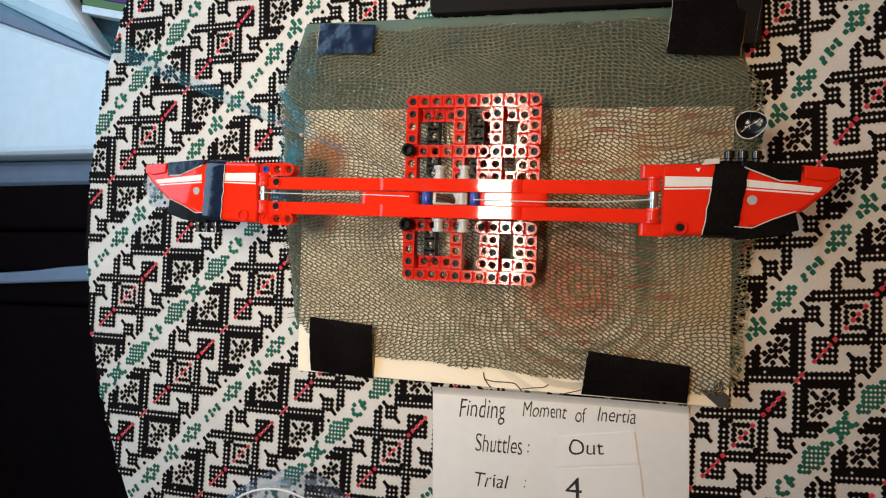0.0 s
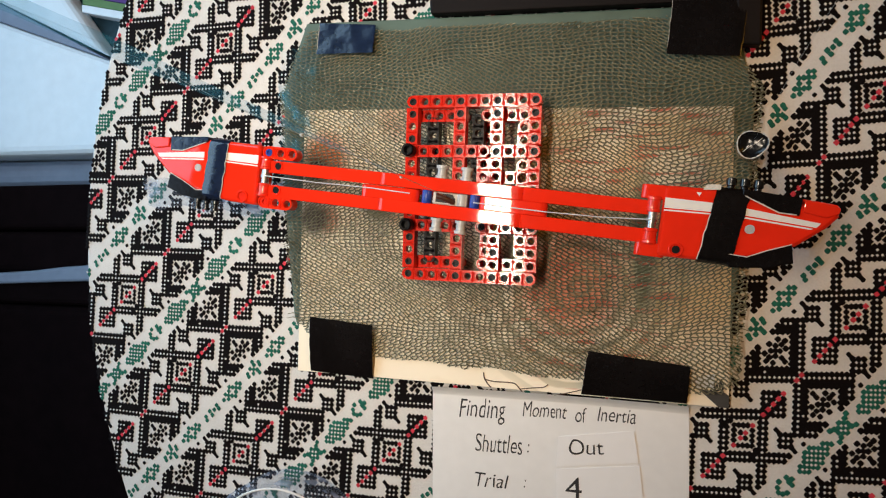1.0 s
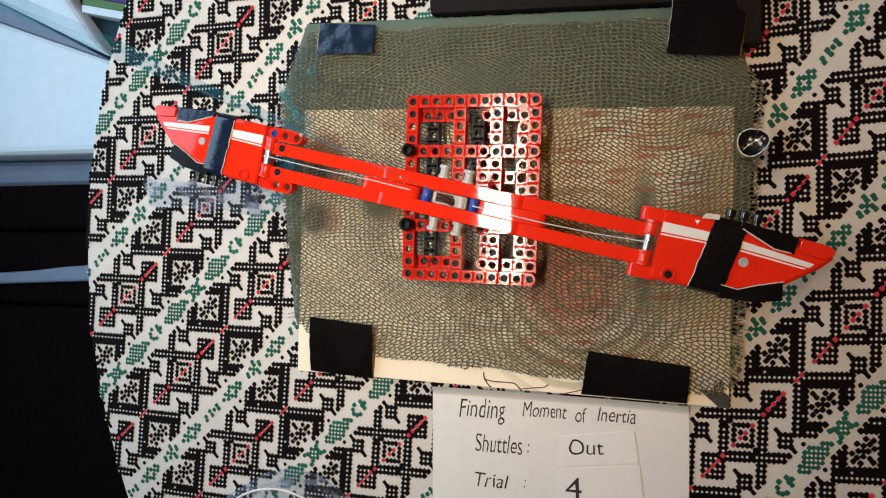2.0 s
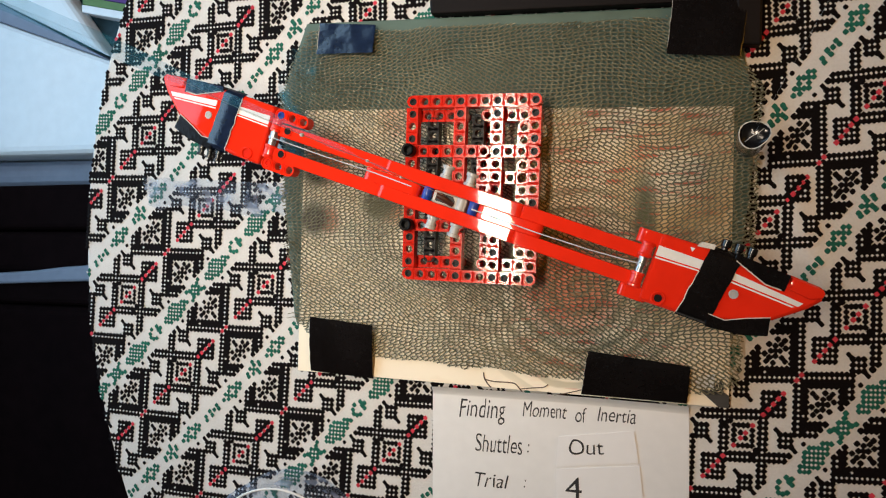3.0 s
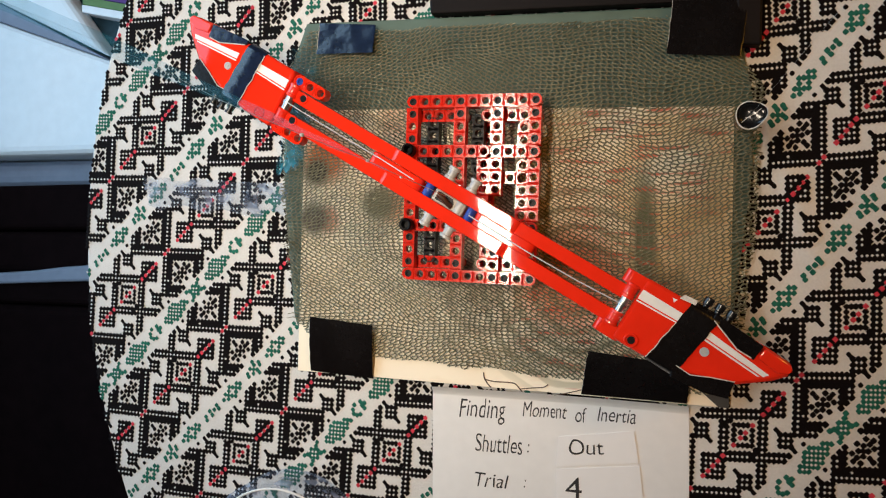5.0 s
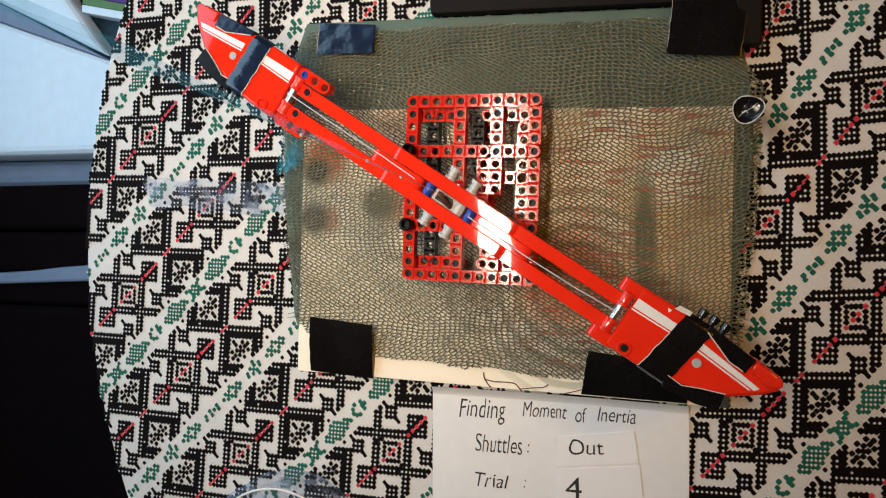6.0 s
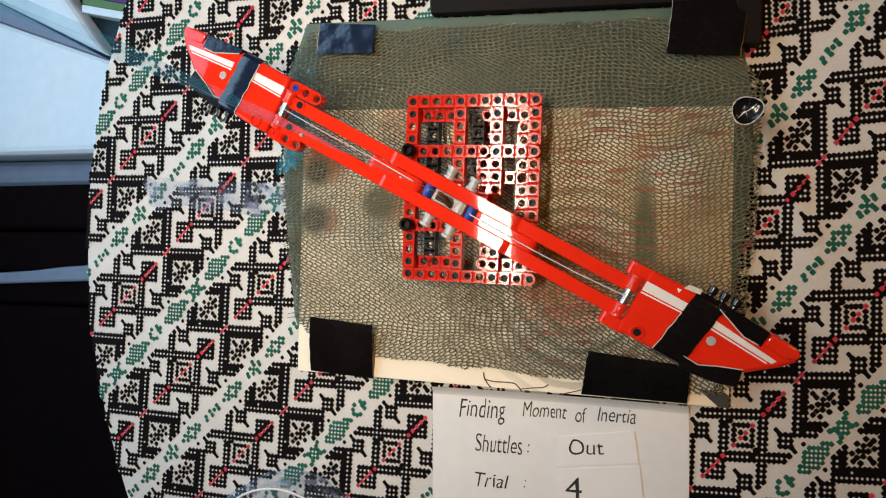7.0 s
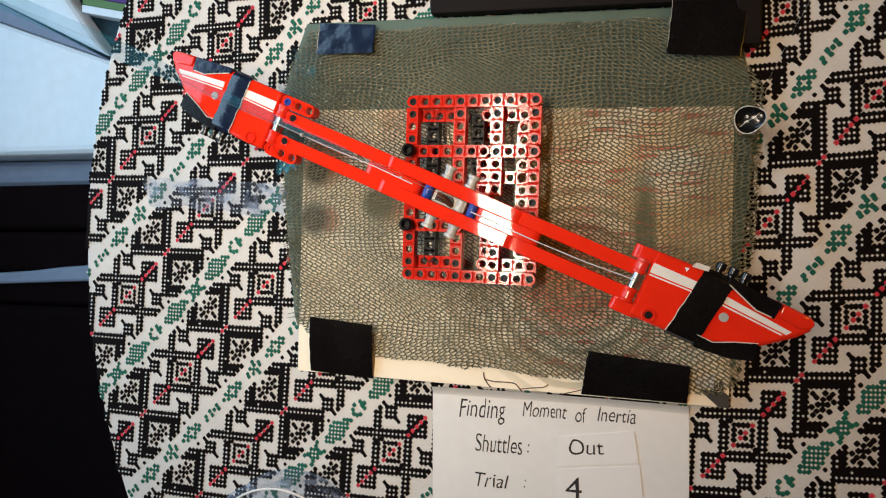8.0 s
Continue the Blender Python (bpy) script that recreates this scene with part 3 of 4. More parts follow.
def lettering(name, words, x, y, long, tall, z, turn, parent, shear=0.22):
    """A written word: its length and the height of its first letter are given; each letter wavers a little."""
    cu = bpy.data.curves.new(name, "FONT")
    cu.body, cu.size, cu.shear, cu.extrude = words, 0.0150, shear, 0.00005
    cu.offset = -0.00006
    tmp = bpy.data.objects.new(name, cu)
    me = bpy.data.meshes.new_from_object(tmp)
    left, right = min(v.co.x for v in me.vertices), max(v.co.x for v in me.vertices)
    top = max(v.co.y for v in me.vertices)
    for v in me.vertices:
        v.co.x, v.co.y = (v.co.x - left) * long / (right - left), v.co.y * tall / top
        p = v.co * 150 + Vector((x * 900, y * 900, 0))
        v.co.x += 0.0008 * noise.noise(p)
        v.co.y += 0.0011 * noise.noise(p + Vector((31, 7, 5)))
    me.materials.clear()
    me.materials.append(INK)
    ob = new(name, me)
    ob.matrix_basis = Matrix.Translation((x, y, z)) @ Euler((0, 0, radians(turn))).to_matrix().to_4x4()
    ob.parent = parent
    return ob


lettering("title_word", "Finding", -0.1083, -0.1281, 0.0328, 0.0126, 0.0015, 1.5, paper)
lettering("title_word", "Moment", -0.0644, -0.1243, 0.0293, 0.0096, 0.0015, 0, paper)
lettering("title_word", "of", -0.0292, -0.1258, 0.0074, 0.0101, 0.0015, 1, paper)
lettering("title_word", "Inertia", -0.0154, -0.1243, 0.0241, 0.0093, 0.0015, 1, paper)
lettering("row_word", "Shuttles", -0.0971, -0.1511, 0.0328, 0.0122, 0.0015, 0.5, paper)
lettering("row_mark", ":", -0.0612, -0.1490, 0.0016, 0.0058, 0.0015, 0, paper)
lettering("row_word", "Trial", -0.0971, -0.1755, 0.0233, 0.0100, 0.0015, 0, paper)
lettering("row_mark", ":", -0.0632, -0.1730, 0.0014, 0.0050, 0.0015, 0, paper)


def note_card(outline, words, x, y, long, tall, label):
    card = tagged(part("note_card", prism(outline, 0.0016, 0.0020), CARD), label, "card", "cards on the sheet")
    lettering("card_word", words, x, y, long, tall, 0.0021, 5, card, 0.05)


note_card([(-0.0405, -0.1364), (0.0077, -0.1286), (0.0106, -0.1493), (-0.0419, -0.1566)], "Out", -0.0331, -0.1477, 0.0220, 0.0098, "white card reading Out on the lettered sheet")
note_card([(-0.0419, -0.1583), (0.0113, -0.1512), (0.0160, -0.1920), (-0.0411, -0.1960)], "4", -0.0355, -0.1779, 0.0110, 0.0144, "white card reading 4 on the lettered sheet")


# ---- red base frame of beams ----
BASE = pose(-0.1326, 0.0843, 0.0301, 0, 0, -1.9)
base_frame = thing("beam_base", BASE, "red plastic toy beam grid standing on the mesh", "toy base")
BEAMS = {}


def lay_beam(n, c, r, upright, layer, parent, material=None, name="beam"):
    """A beam of n holes from hole (column, row) of the grid; upright ones run down the rows; layer counts downwards."""
    material = material or RED_DULL
    m = pose(c * U8, -r * U8, -layer * U8, 0, 0, -90 if upright else 0)
    square = upright and layer == 0 and n in (3, 5)
    key = (n, material.name, square)
    if key in BEAMS:
        return share(name, BEAMS[key], parent, m)
    ob = part(name, beam(n, square=square), material, parent, smooth=0.6, at=m)
    BEAMS[key] = ob.data
    return ob


for n, c, r, up, layer in (
        (11, 0, 0, False, 0), (11, 0, 14, False, 0), (7, 0, 4, False, 0), (4, 7, 4, False, 0), (5, 6, 10, False, 0), (5, 0, 10, False, 0),
        (3, 0, 1, True, 0), (3, 4, 1, True, 0), (3, 7, 1, True, 0), (3, 10, 1, True, 0),
        (3, 0, 11, True, 0), (3, 4, 11, True, 0), (3, 7, 11, True, 0), (3, 10, 11, True, 0),
        (5, 0, 5, True, 0), (5, 4, 5, True, 0), (5, 6, 5, True, 0), (5, 10, 5, True, 0), (3, 7, 5, True, 0),
        (5, 0, 1, False, 1), (5, 6, 1, False, 1), (5, 0, 13, False, 1), (5, 6, 13, False, 1),
        (13, 6, 1, True, 2), (3, 9, 2, True, 1), (3, 9, 10, True, 1), (5, 9, 5, True, 1), (3, 7, 6, False, 1), (5, 0, 7, False, 1)):
    lay_beam(n, c, r, up, layer, base_frame)
for n, c, r in ((5, 1.5, 1.6), (5, 1.5, 8.6), (5, 5.3, 1.4)):
    lay_beam(n, c, r, True, 1.0, base_frame, BLACK_PLASTIC, "black_beam")
for c, r in ((0, 4), (0, 10)):
    pin = lathe([(0.0030, -0.004), (0.0030, 0.001), (0.0040, 0.001), (0.0042, 0.008), (0.0034, 0.009), (0.0026, 0.0088), (0.0025, 0.003), (0.0, 0.003)], 18)
    part("black_pin", pin, BLACK_PLASTIC, base_frame, "black pin sleeve", smooth=0.6, at=pose(c * U8, -r * U8, 0))

PIN_HEAD = part("black_pin_head", lathe([(0.00235, -0.006), (0.00235, -0.0008), (0.0015, -0.0008), (0.0014, -0.0030), (0.0001, -0.0030)], 14), BLACK_PLASTIC, base_frame, smooth=0.6)
for c, r in ((4, 0), (7, 0), (10, 0), (0, 14), (4, 14), (7, 14), (8, 14), (10, 14), (0, 1), (4, 1), (7, 1), (10, 1), (10, 3), (4, 4), (7, 4), (10, 4), (0, 3), (0, 11), (0, 13), (4, 13), (6, 10), (8, 10), (10, 10), (7, 12), (10, 8)):
    share("black_pin_head", PIN_HEAD.data, base_frame, pose(c * U8, -r * U8, 0))

# ---- the swinging arm ----
AX, AY, AZ = -0.1017, 0.0193, 0.0700
arm = thing("balance_arm", pose(AX, AY, AZ, 0, 0, -1.8), "long red toy beam arm with two taped wing panels", "balance arm")


def rail(u0, u1, v, top=0.0, wide=0.0077, high=0.0077):
    """Beam on its side: flat face up, round ends."""
    bm = bmesh.new()
    h = high / 2
    ring = []
    for k in range(9):
        a = math.pi / 2 + math.pi * k / 8
        ring.append((u0 + h + h * math.cos(a), top - h + h * math.sin(a)))
    for k in range(9):
        a = -math.pi / 2 + math.pi * k / 8
        ring.append((u1 - h + h * math.cos(a), top - h + h * math.sin(a)))
    f = [bm.verts.new((x, v - wide / 2, z)) for x, z in ring]
    g = [bm.verts.new((x, v + wide / 2, z)) for x, z in ring]
    bm.faces.new(f)
    bm.faces.new(g[::-1])
    for k in range(len(ring)):
        bm.faces.new((f[k], g[k], g[(k + 1) % len(ring)], f[(k + 1) % len(ring)]))
    bmesh.ops.recalc_face_normals(bm, faces=bm.faces)
    bmesh.ops.bevel(bm, geom=[e for e in bm.edges if e.calc_face_angle(0) > 1.2], offset=0.0004, segments=1, affect="EDGES")
    return bm


for v in (0.0075, -0.0078):
    part("rail", rail(-0.0405, 0.0475, v), RED, arm, smooth=0.5)
    part("rail", rail(0.0440, 0.1180, v, -0.0012), RED, arm, smooth=0.5)
    part("rail", rail(-0.1180, -0.0370, v, -0.0012), RED, arm, smooth=0.5)
part("centre_beam", rail(0.0215, 0.0610, -0.0002, -0.0006), RED, arm, smooth=0.5)
part("centre_beam", rail(-0.0520, -0.0150, -0.0006, -0.0006), RED, arm, smooth=0.5)

# grey block with its slot and hook
hub = part("hub_block", block(-0.0062, 0.0148, -0.0040, 0.0036, -0.0085, -0.0010, 0.001), TAN_PLASTIC, arm, "worn grey hub block")
part("hub_slot", prism([(-0.004 + 0.0, -0.0026), (0.006, -0.0026), (0.0078, 0.0), (0.006, 0.0026), (-0.004, 0.0026)], -0.0011, -0.0006, 0.0), BLACK_PLASTIC, hub)
part("hub_sleeve", lathe([(0.0030, -0.0036), (0.0036, -0.0032), (0.0036, 0.0032), (0.0030, 0.0036)], 18), GREY_PLASTIC, hub, "pale grey sleeve", smooth=0.7, at=pose(0.0112, -0.0002, -0.0036, 90, 0, 0))
part("hook", tube([(-0.0025, 0.0010, 0.0035), (0.0005, 0.0005, 0.0030), (0.0045, -0.0010, 0.0015), (0.0068, -0.0018, -0.0010)], 0.0016, 8), BROWN_PLASTIC, arm, "dark brown hook", smooth=0.9)
for u in (-0.0102, 0.0188):
    axle = lathe([(0.0026, -0.0045), (0.0030, -0.004), (0.0030, 0.004), (0.0026, 0.0045)], 14)
    part("blue_connector", axle, BLUE_PLASTIC, arm, smooth=0.7, at=pose(u, -0.0002, -0.0032, 90, 0, 0))
for u in (-0.0030, 0.0120):
    for s in (1, -1):
        bush = lathe([(0.0036, 0.0), (0.0036, 0.0016), (0.0027, 0.0018), (0.0027, 0.0056), (0.0036, 0.0058), (0.0036, 0.0076), (0.0022, 0.0078)], 18)
        part("grey_bush", bush, GREY_PLASTIC, arm, smooth=0.6, at=pose(u, s * 0.0117 - 0.0003, -0.0045, -90 * s, 0, 0))


def wing(side):
    """One tapered wing panel with its bracket, stickers and tape; side is 1 or -1 along the arm."""
    def su(pts):
        return [(side * u, v) for u, v in pts][::side]
    panel = prism(su([(0.1215, -0.0178), (0.1415, -0.0174), (0.1600, -0.0150), (0.1880, -0.0045), (0.2012, 0.0068), (0.2060, 0.0128), (0.2068, 0.0168), (0.2050, 0.0192), (0.1900, 0.0203), (0.1500, 0.0208), (0.1215, 0.0203)]), -0.0185, -0.0002, 0.0022, 3)
    for vtx in panel.verts:
        u = abs(vtx.co.x)
        if u > 0.165 and vtx.co.z > -0.01:
            vtx.co.z -= 0.012 * (u - 0.165)
        if vtx.co.y > 0.0145 and u > 0.163 and vtx.co.z > -0.01:
            vtx.co.z -= 0.0030
    body = part("wing_panel", panel, RED, arm, smooth=0.6)
    for outline in ([(0.1225, 0.0082), (0.1465, 0.0086), (0.1465, 0.0134), (0.1225, 0.0137)], [(0.1225, 0.0066), (0.1455, 0.0072), (0.1455, 0.0079), (0.1225, 0.0074)],
                    [(0.1620, 0.0086), (0.1960, 0.0062), (0.1978, 0.0086), (0.1620, 0.0124)], [(0.1620, 0.0070), (0.1935, 0.0049), (0.1945, 0.0056), (0.1620, 0.0079)]):
        bm = prism(su(outline), -0.0004, 0.0001)
        for vtx in bm.verts:
            vtx.co.z -= 0.012 * max(0, abs(vtx.co.x) - 0.165)
        part("white_stripe", bm, STICKER, body, "white sticker stripe")
    part("tip_rim", prism(su([(0.1890, 0.0132), (0.2000, 0.0116), (0.2052, 0.0140), (0.2058, 0.0166), (0.2040, 0.0186), (0.1890, 0.0196)]), -0.008, 0.0004, 0.0007, 2), RED, body, smooth=0.6)
    part("panel_pin", lathe([(0.0024, -0.001), (0.0024, 0.0005), (0.0018, 0.0006), (0.0016, 0.0001), (0.0008, 0.0002), (0.0007, 0.0006)], 18), GREY_PLASTIC, body, "grey pin head", smooth=0.6, at=pose(side * 0.1655, 0.0018, 0.0))
    part("panel_hole_rim", lathe([(0.0040, -0.001), (0.0040, 0.0005), (0.0036, 0.0010), (0.0030, 0.0010), (0.0026, 0.0002)], 20, cap=False), RED, body, smooth=0.6, at=pose(side * 0.1312, -0.0132, 0))
    part("panel_hole", lathe([(0.0024, -0.001), (0.0024, 0.00012)], 20), RED_DULL, body, at=pose(side * 0.1312, -0.0132, 0))
    if side > 0:
        part("pin_bore", lathe([(0.0021, -0.001), (0.0021, 0.0003)], 16), BLACK_PLASTIC, body, at=pose(0.1312, -0.0132, 0))
        part("torn_corner", prism([(0.1405, 0.0196), (0.1490, 0.0205), (0.1490, 0.0232), (0.1420, 0.0226)], 0.0003, 0.0008), TORN, body, "pale torn tape corner")
        part("torn_corner", prism([(0.1375, 0.0180), (0.1400, 0.0182), (0.1392, 0.0160)], -0.0003, 0.0001), STICKER, body)
    else:
        part("orange_mark", prism([(-0.1605, -0.0008), (-0.1588, -0.0008), (-0.1588, 0.0030), (-0.1600, 0.0034)], -0.0003, 0.0001), ORANGE, body, "small orange printed mark")
    # bracket: outer cheeks, knuckles and axle
    for v, w in ((0.0162, 0.0076), (-0.0148, 0.0074)):
        if side < 0:
            part("bracket_cheek", beam(3, square=False), RED, arm, smooth=0.6, at=pose(-0.1165, v, -0.0010))
            part("bracket_pin", lathe([(0.0023, -0.004), (0.0023, -0.0006), (0.0014, -0.0006), (0.0013, -0.002), (0.0002, -0.002)], 14), BLUE_PLASTIC if v > 0 else RED_DULL, arm, smooth=0.6, at=pose(-0.1165, v, -0.0010))
            w2 = v - math.copysign(0.0080, v)
            part("cheek_hole", lathe([(0.0022, -0.001), (0.0022, 0.0001)], 16), BLACK_PLASTIC, arm, at=pose(-0.1085, w2, -0.0010))
            part("hole_rim", lathe([(0.0033, -0.001), (0.0033, 0.0004), (0.0029, 0.0006), (0.0022, 0.0002)], 16, cap=False), RED, arm, smooth=0.6, at=pose(-0.1085, w2, -0.0010))
        else:
            part("bracket_cheek", rail(0.1100, 0.1260, v, -0.0010, w), RED, arm, smooth=0.5)
    for v in (0.0085, -0.0085):
        knuckle = lathe([(0.0034, -0.0042), (0.0038, -0.0038), (0.0038, -0.0026), (0.0034, -0.0022), (0.0034, 0.0022), (0.0038, 0.0026), (0.0038, 0.0038), (0.0034, 0.0042)], 18)
        part("knuckle", knuckle, RED, arm, smooth=0.6, at=pose(side * 0.1172, v + 0.001, -0.0018, 90, 0, 0))
    part("axle", lathe([(0.0024, -0.006), (0.0024, -0.0008), (0.0029, -0.0008), (0.0029, 0.0008), (0.0024, 0.0008), (0.0024, 0.006)], 14), SILVER, arm, "silver axle", smooth=0.6, at=pose(side * 0.1172, 0.0012, -0.0014, 90, 0, 0))
    # tape round the wing
    ta, tb = (0.1475, 0.1640) if side > 0 else (0.1440, 0.1580)
    lean = 0.0055 if side > 0 else -0.003
    n = 26
    rows_ = []
    for k in range(n):
        p = k / (n - 1)
        v = 0.0222 - 0.0405 * p
        z = 0.0007 + 0.0005 * noise.noise((p * 9, side, 2)) - 0.004 * max(0, abs(p - 0.5) - 0.44) / 0.06
        shift = -lean * p
        j0, j1 = 0.0006 * noise.noise((p * 7, side * 3.0, 1)), 0.0006 * noise.noise((p * 7, side * 3.0, 5))
        rows_.append([(side * (ta + shift + j0 + (tb - ta + j1 - j0) * q / 4), v, z + (0.0002 if side > 0 else 0.0007) * math.sin(math.pi * q / 4)) for q in range(5)])
    pale = [Vector(r[0]) + Vector((0, 0, 0.0002)) for r in rows_[9 if side > 0 else 2:25]]
    bm = thick_sheet(rows_, 0.0004)
    part("torn_edge", tube(pale, 0.00028, 5), TORN, arm, "pale torn tape edge")
    # the left band has the window's reflection coloured in as blue
    part("tape_band", bm, TAPE if side > 0 else SHEEN_TAPE, arm, "black tape wrapped round the wing", smooth=0.8)
    # ragged tape flaps on the lower and upper edges of the tip
    low = [(0.1560, -0.0120), (0.1660, -0.0125), (0.1750, -0.0080), (0.1860, -0.0035), (0.1880, -0.0130), (0.1760, -0.0170), (0.1580, -0.0190)]
    part("tape_flap", prism(su(low), -0.010, -0.0010 + 0.0012, 0.0003, 1), TAPE, arm, "black tape flap with a torn edge")
    edge = [(side * u, v, 0.0003) for u, v in low[:4]]
    part("torn_edge", tube(edge, 0.0003, 5), TORN, arm)
    up = [(0.1600, 0.0222), (0.1600, 0.0190), (0.1780, 0.0118), (0.1875, 0.0112), (0.1880, 0.0200)]
    # left upper flap: same blue sheen in its colour
    part("tape_flap", prism(su(up), -0.012, 0.0004, 0.0003, 1), TAPE if side > 0 else SHEEN_TAPE, arm, "black tape flap with a torn edge")
    part("torn_edge", tube([(side * 0.1610, 0.0186, 0.0006), (side * 0.1780, 0.0118, 0.0006), (side * 0.1860, 0.0116, 0.0004)], 0.00035, 5), TORN, arm)
    # black studs hung under the wing, showing beyond its edge
    for q in range(3):
        v = 0.0238 if side > 0 else -0.0205
        stud = lathe([(0.0018, -0.004), (0.0026, -0.0035), (0.0026, 0.0), (0.0018, 0.0005), (0.0018, 0.003), (0.0026, 0.0032), (0.0026, 0.0045)], 14)
        part("black_stud", stud, GLOSS_TAPE, arm, smooth=0.6, at=pose(side * (0.1545 + 0.0066 * q), v, -0.006, 90, 0, 0))


wing(1)
wing(-1)
# wire strung along the arm
part("wire", tube([(-0.1172, 0.0014, 0.0012), (-0.08, 0.0008, 0.0004), (-0.045, 0.0012, 0.0003), (-0.02, 0.0006, 0.0004)], 0.00035, 5), THREAD, arm)
part("wire", tube([(0.0190, -0.0006, 0.0004), (0.06, -0.0012, 0.0006), (0.09, -0.0006, 0.0002), (0.1172, 0.0012, 0.0012)], 0.00035, 5), THREAD, arm)

# ---- hanging thread ----
thread = tagged(part("hanging_thread", tube([(AX + 0.003, AY + 0.001, AZ + 0.003), (-0.1080, 0.0273, 0.12), (-0.1096, 0.0312, 0.165), (-0.1080, 0.0335, 0.229), (-0.1085, 0.0365, 0.275), (-0.1098, 0.0405, 0.305), (-0.118, 0.048, 0.40), (-0.17, 0.12, 1.66)], 0.0002, 5, (0.0002, 0.00017, 0.00013, 0.00009, 0.00005, 0.00003, 0.00003, 0.00003)), THREAD), "thin clear thread from the ceiling to the hub", "thread")
for p in ((-0.1092, 0.0275, 0.121), (-0.1096, 0.0312, 0.165), (-0.1080, 0.0335, 0.229)):
    part("knot", lathe([(0.0001, -0.0009), (0.0007, -0.0004), (0.0007, 0.0004), (0.0001, 0.0009)], 10), THREAD, thread, smooth=2, at=pose(*p))

# ---- tape-wrapped bottle that sways ----
bottle = thing("taped_bottle", pose(0.0619, 0.0543, 0.072), "small bottle wrapped in black tape, hung on a thread", "bottle")
part("bottle_body", lathe([(0.0060, -0.040), (0.0066, -0.039), (0.0070, -0.018), (0.0070, -0.012)], 24), SMOKED, bottle, "smoky clear plastic", smooth=0.6)


def mouth(a):
    """Radius of the crushed mouth at an angle, drawn to a blunt point on one side."""
    return 0.0069 * (1 + 0.16 * max(0.0, math.cos(a - 0.25)) ** 5 + 0.04 * math.sin(3 * a + 1.0))


cap = lathe([(0.0080, -0.020), (0.0080, -0.003), (0.0079, 0.0), (0.0070, -0.0008), (0.0050, -0.0022), (0.0025, -0.0020), (0.0004, -0.0024)], 32)
for v in cap.verts:
    r, a = math.hypot(v.co.x, v.co.y), math.atan2(v.co.y, v.co.x)
    q = mouth(a) / 0.0080 if v.co.z > -0.01 else 0.92
    v.co.x, v.co.y = v.co.x * q, v.co.y * q
    if v.co.z > -0.01:
        v.co.z += 0.0016 * noise.noise(v.co * 170)
part("tape_cap", cap, GLOSS_TAPE, bottle, "crumpled glossy black tape", smooth=1.0)
ring = [2 * math.pi * k / 30 for k in range(31)]
part("torn_rim", tube([(mouth(a) * math.cos(a), mouth(a) * math.sin(a), 0.0004 + 0.0004 * math.sin(a * 5)) for a in ring], 0.0003, 5, [0.00016 + 0.00024 * abs(math.sin(k * 1.7)) for k in range(31)]), TORN, bottle, "pale torn tape rim")
part("torn_rim", tube([(-0.004, -0.0035, 0.0008), (-0.001, -0.001, 0.0014), (0.002, 0.0005, 0.0014), (0.005, 0.003, 0.0008)], 0.00014, 5), TORN, bottle)
part("bottle_thread", tube([(0, 0, 0), (0.004, 0.002, 0.2), (0.02, 0.01, 0.6)], 0.000025, 4), THREAD, bottle)

# ---- clear film scraps and a clear lid ----


def film_scrap(name, outline, z, lift, material, label):
    """Crumpled clear film over a quadrilateral plan."""
    (x0, y0), (x1, y1), (x2, y2), (x3, y3) = outline
    bm = bmesh.new()
    nu, nv = 26, 12
    grid = []
    for v in range(nv + 1):
        row = []
        for u in range(nu + 1):
            p, q = u / nu, v / nv
            x = (x0 * (1 - p) + x1 * p) * (1 - q) + (x3 * (1 - p) + x2 * p) * q + 0.006 * noise.noise((p * 4, q * 5, 3))
            y = (y0 * (1 - p) + y1 * p) * (1 - q) + (y3 * (1 - p) + y2 * p) * q + 0.008 * noise.noise((p * 6, q * 3, 8))
            row.append(bm.verts.new((x, y, z + lift * (0.5 + noise.noise((x * 110, y * 110, 2.5)) + 0.4 * noise.noise((x * 300, y * 300, 5))))))
        grid.append(row)
    for v in range(nv):
        for u in range(nu):
            bm.faces.new((grid[v][u], grid[v][u + 1], grid[v + 1][u + 1], grid[v + 1][u]))
    ob = tagged(part(name, bm, material), label, "plastic film")
    return ob


film_scrap("clear_film", [(-0.363, 0.043), (-0.237, 0.034), (-0.239, 0.010), (-0.357, 0.020)], 0.0030, 0.0058, FILM, "crumpled clear plastic film lying on the cloth")
# this scrap carries the mesh corner's teal reflection in its colour
film_scrap("clear_film", [(-0.238, 0.130), (-0.206, 0.126), (-0.220, 0.046), (-0.240, 0.042)], 0.0150, 0.0015, TEAL_REFLECTION, "small film scrap, teal for the window's reflection on the mesh corner")
# ribbon added along the thread to give its out-of-focus teal haze
tail = bmesh.new()
edge_a, edge_b = [], []
for k in range(25):
    p = k / 24
    z = 0.140 + 0.215 * p
    c = Vector((-0.1086 - 0.0030 * p * p, 0.0290 + 0.0150 * p, z))
    side = Vector((0.43, 0.88, 0.0)).normalized() * (0.0003 + 0.0021 * max(0, p - 0.12) ** 0.6 + 0.0003 * math.sin(k * 1.1))
    twist = Vector((0.0004 * math.sin(k * 1.3), 0, 0))
    edge_a.append(tail.verts.new(c + side + twist))
    edge_b.append(tail.verts.new(c - side - twist))
for k in range(24):
    tail.faces.new((edge_a[k], edge_a[k + 1], edge_b[k + 1], edge_b[k]))
part("haze_ribbon", tail, HAZE_FILM, thread, "teal see-through ribbon for the out-of-focus haze of the thread")
lid = thing("plastic_tub", pose(-0.234, -0.2385, 0.0), "round clear plastic tub standing on the cloth", "tub")
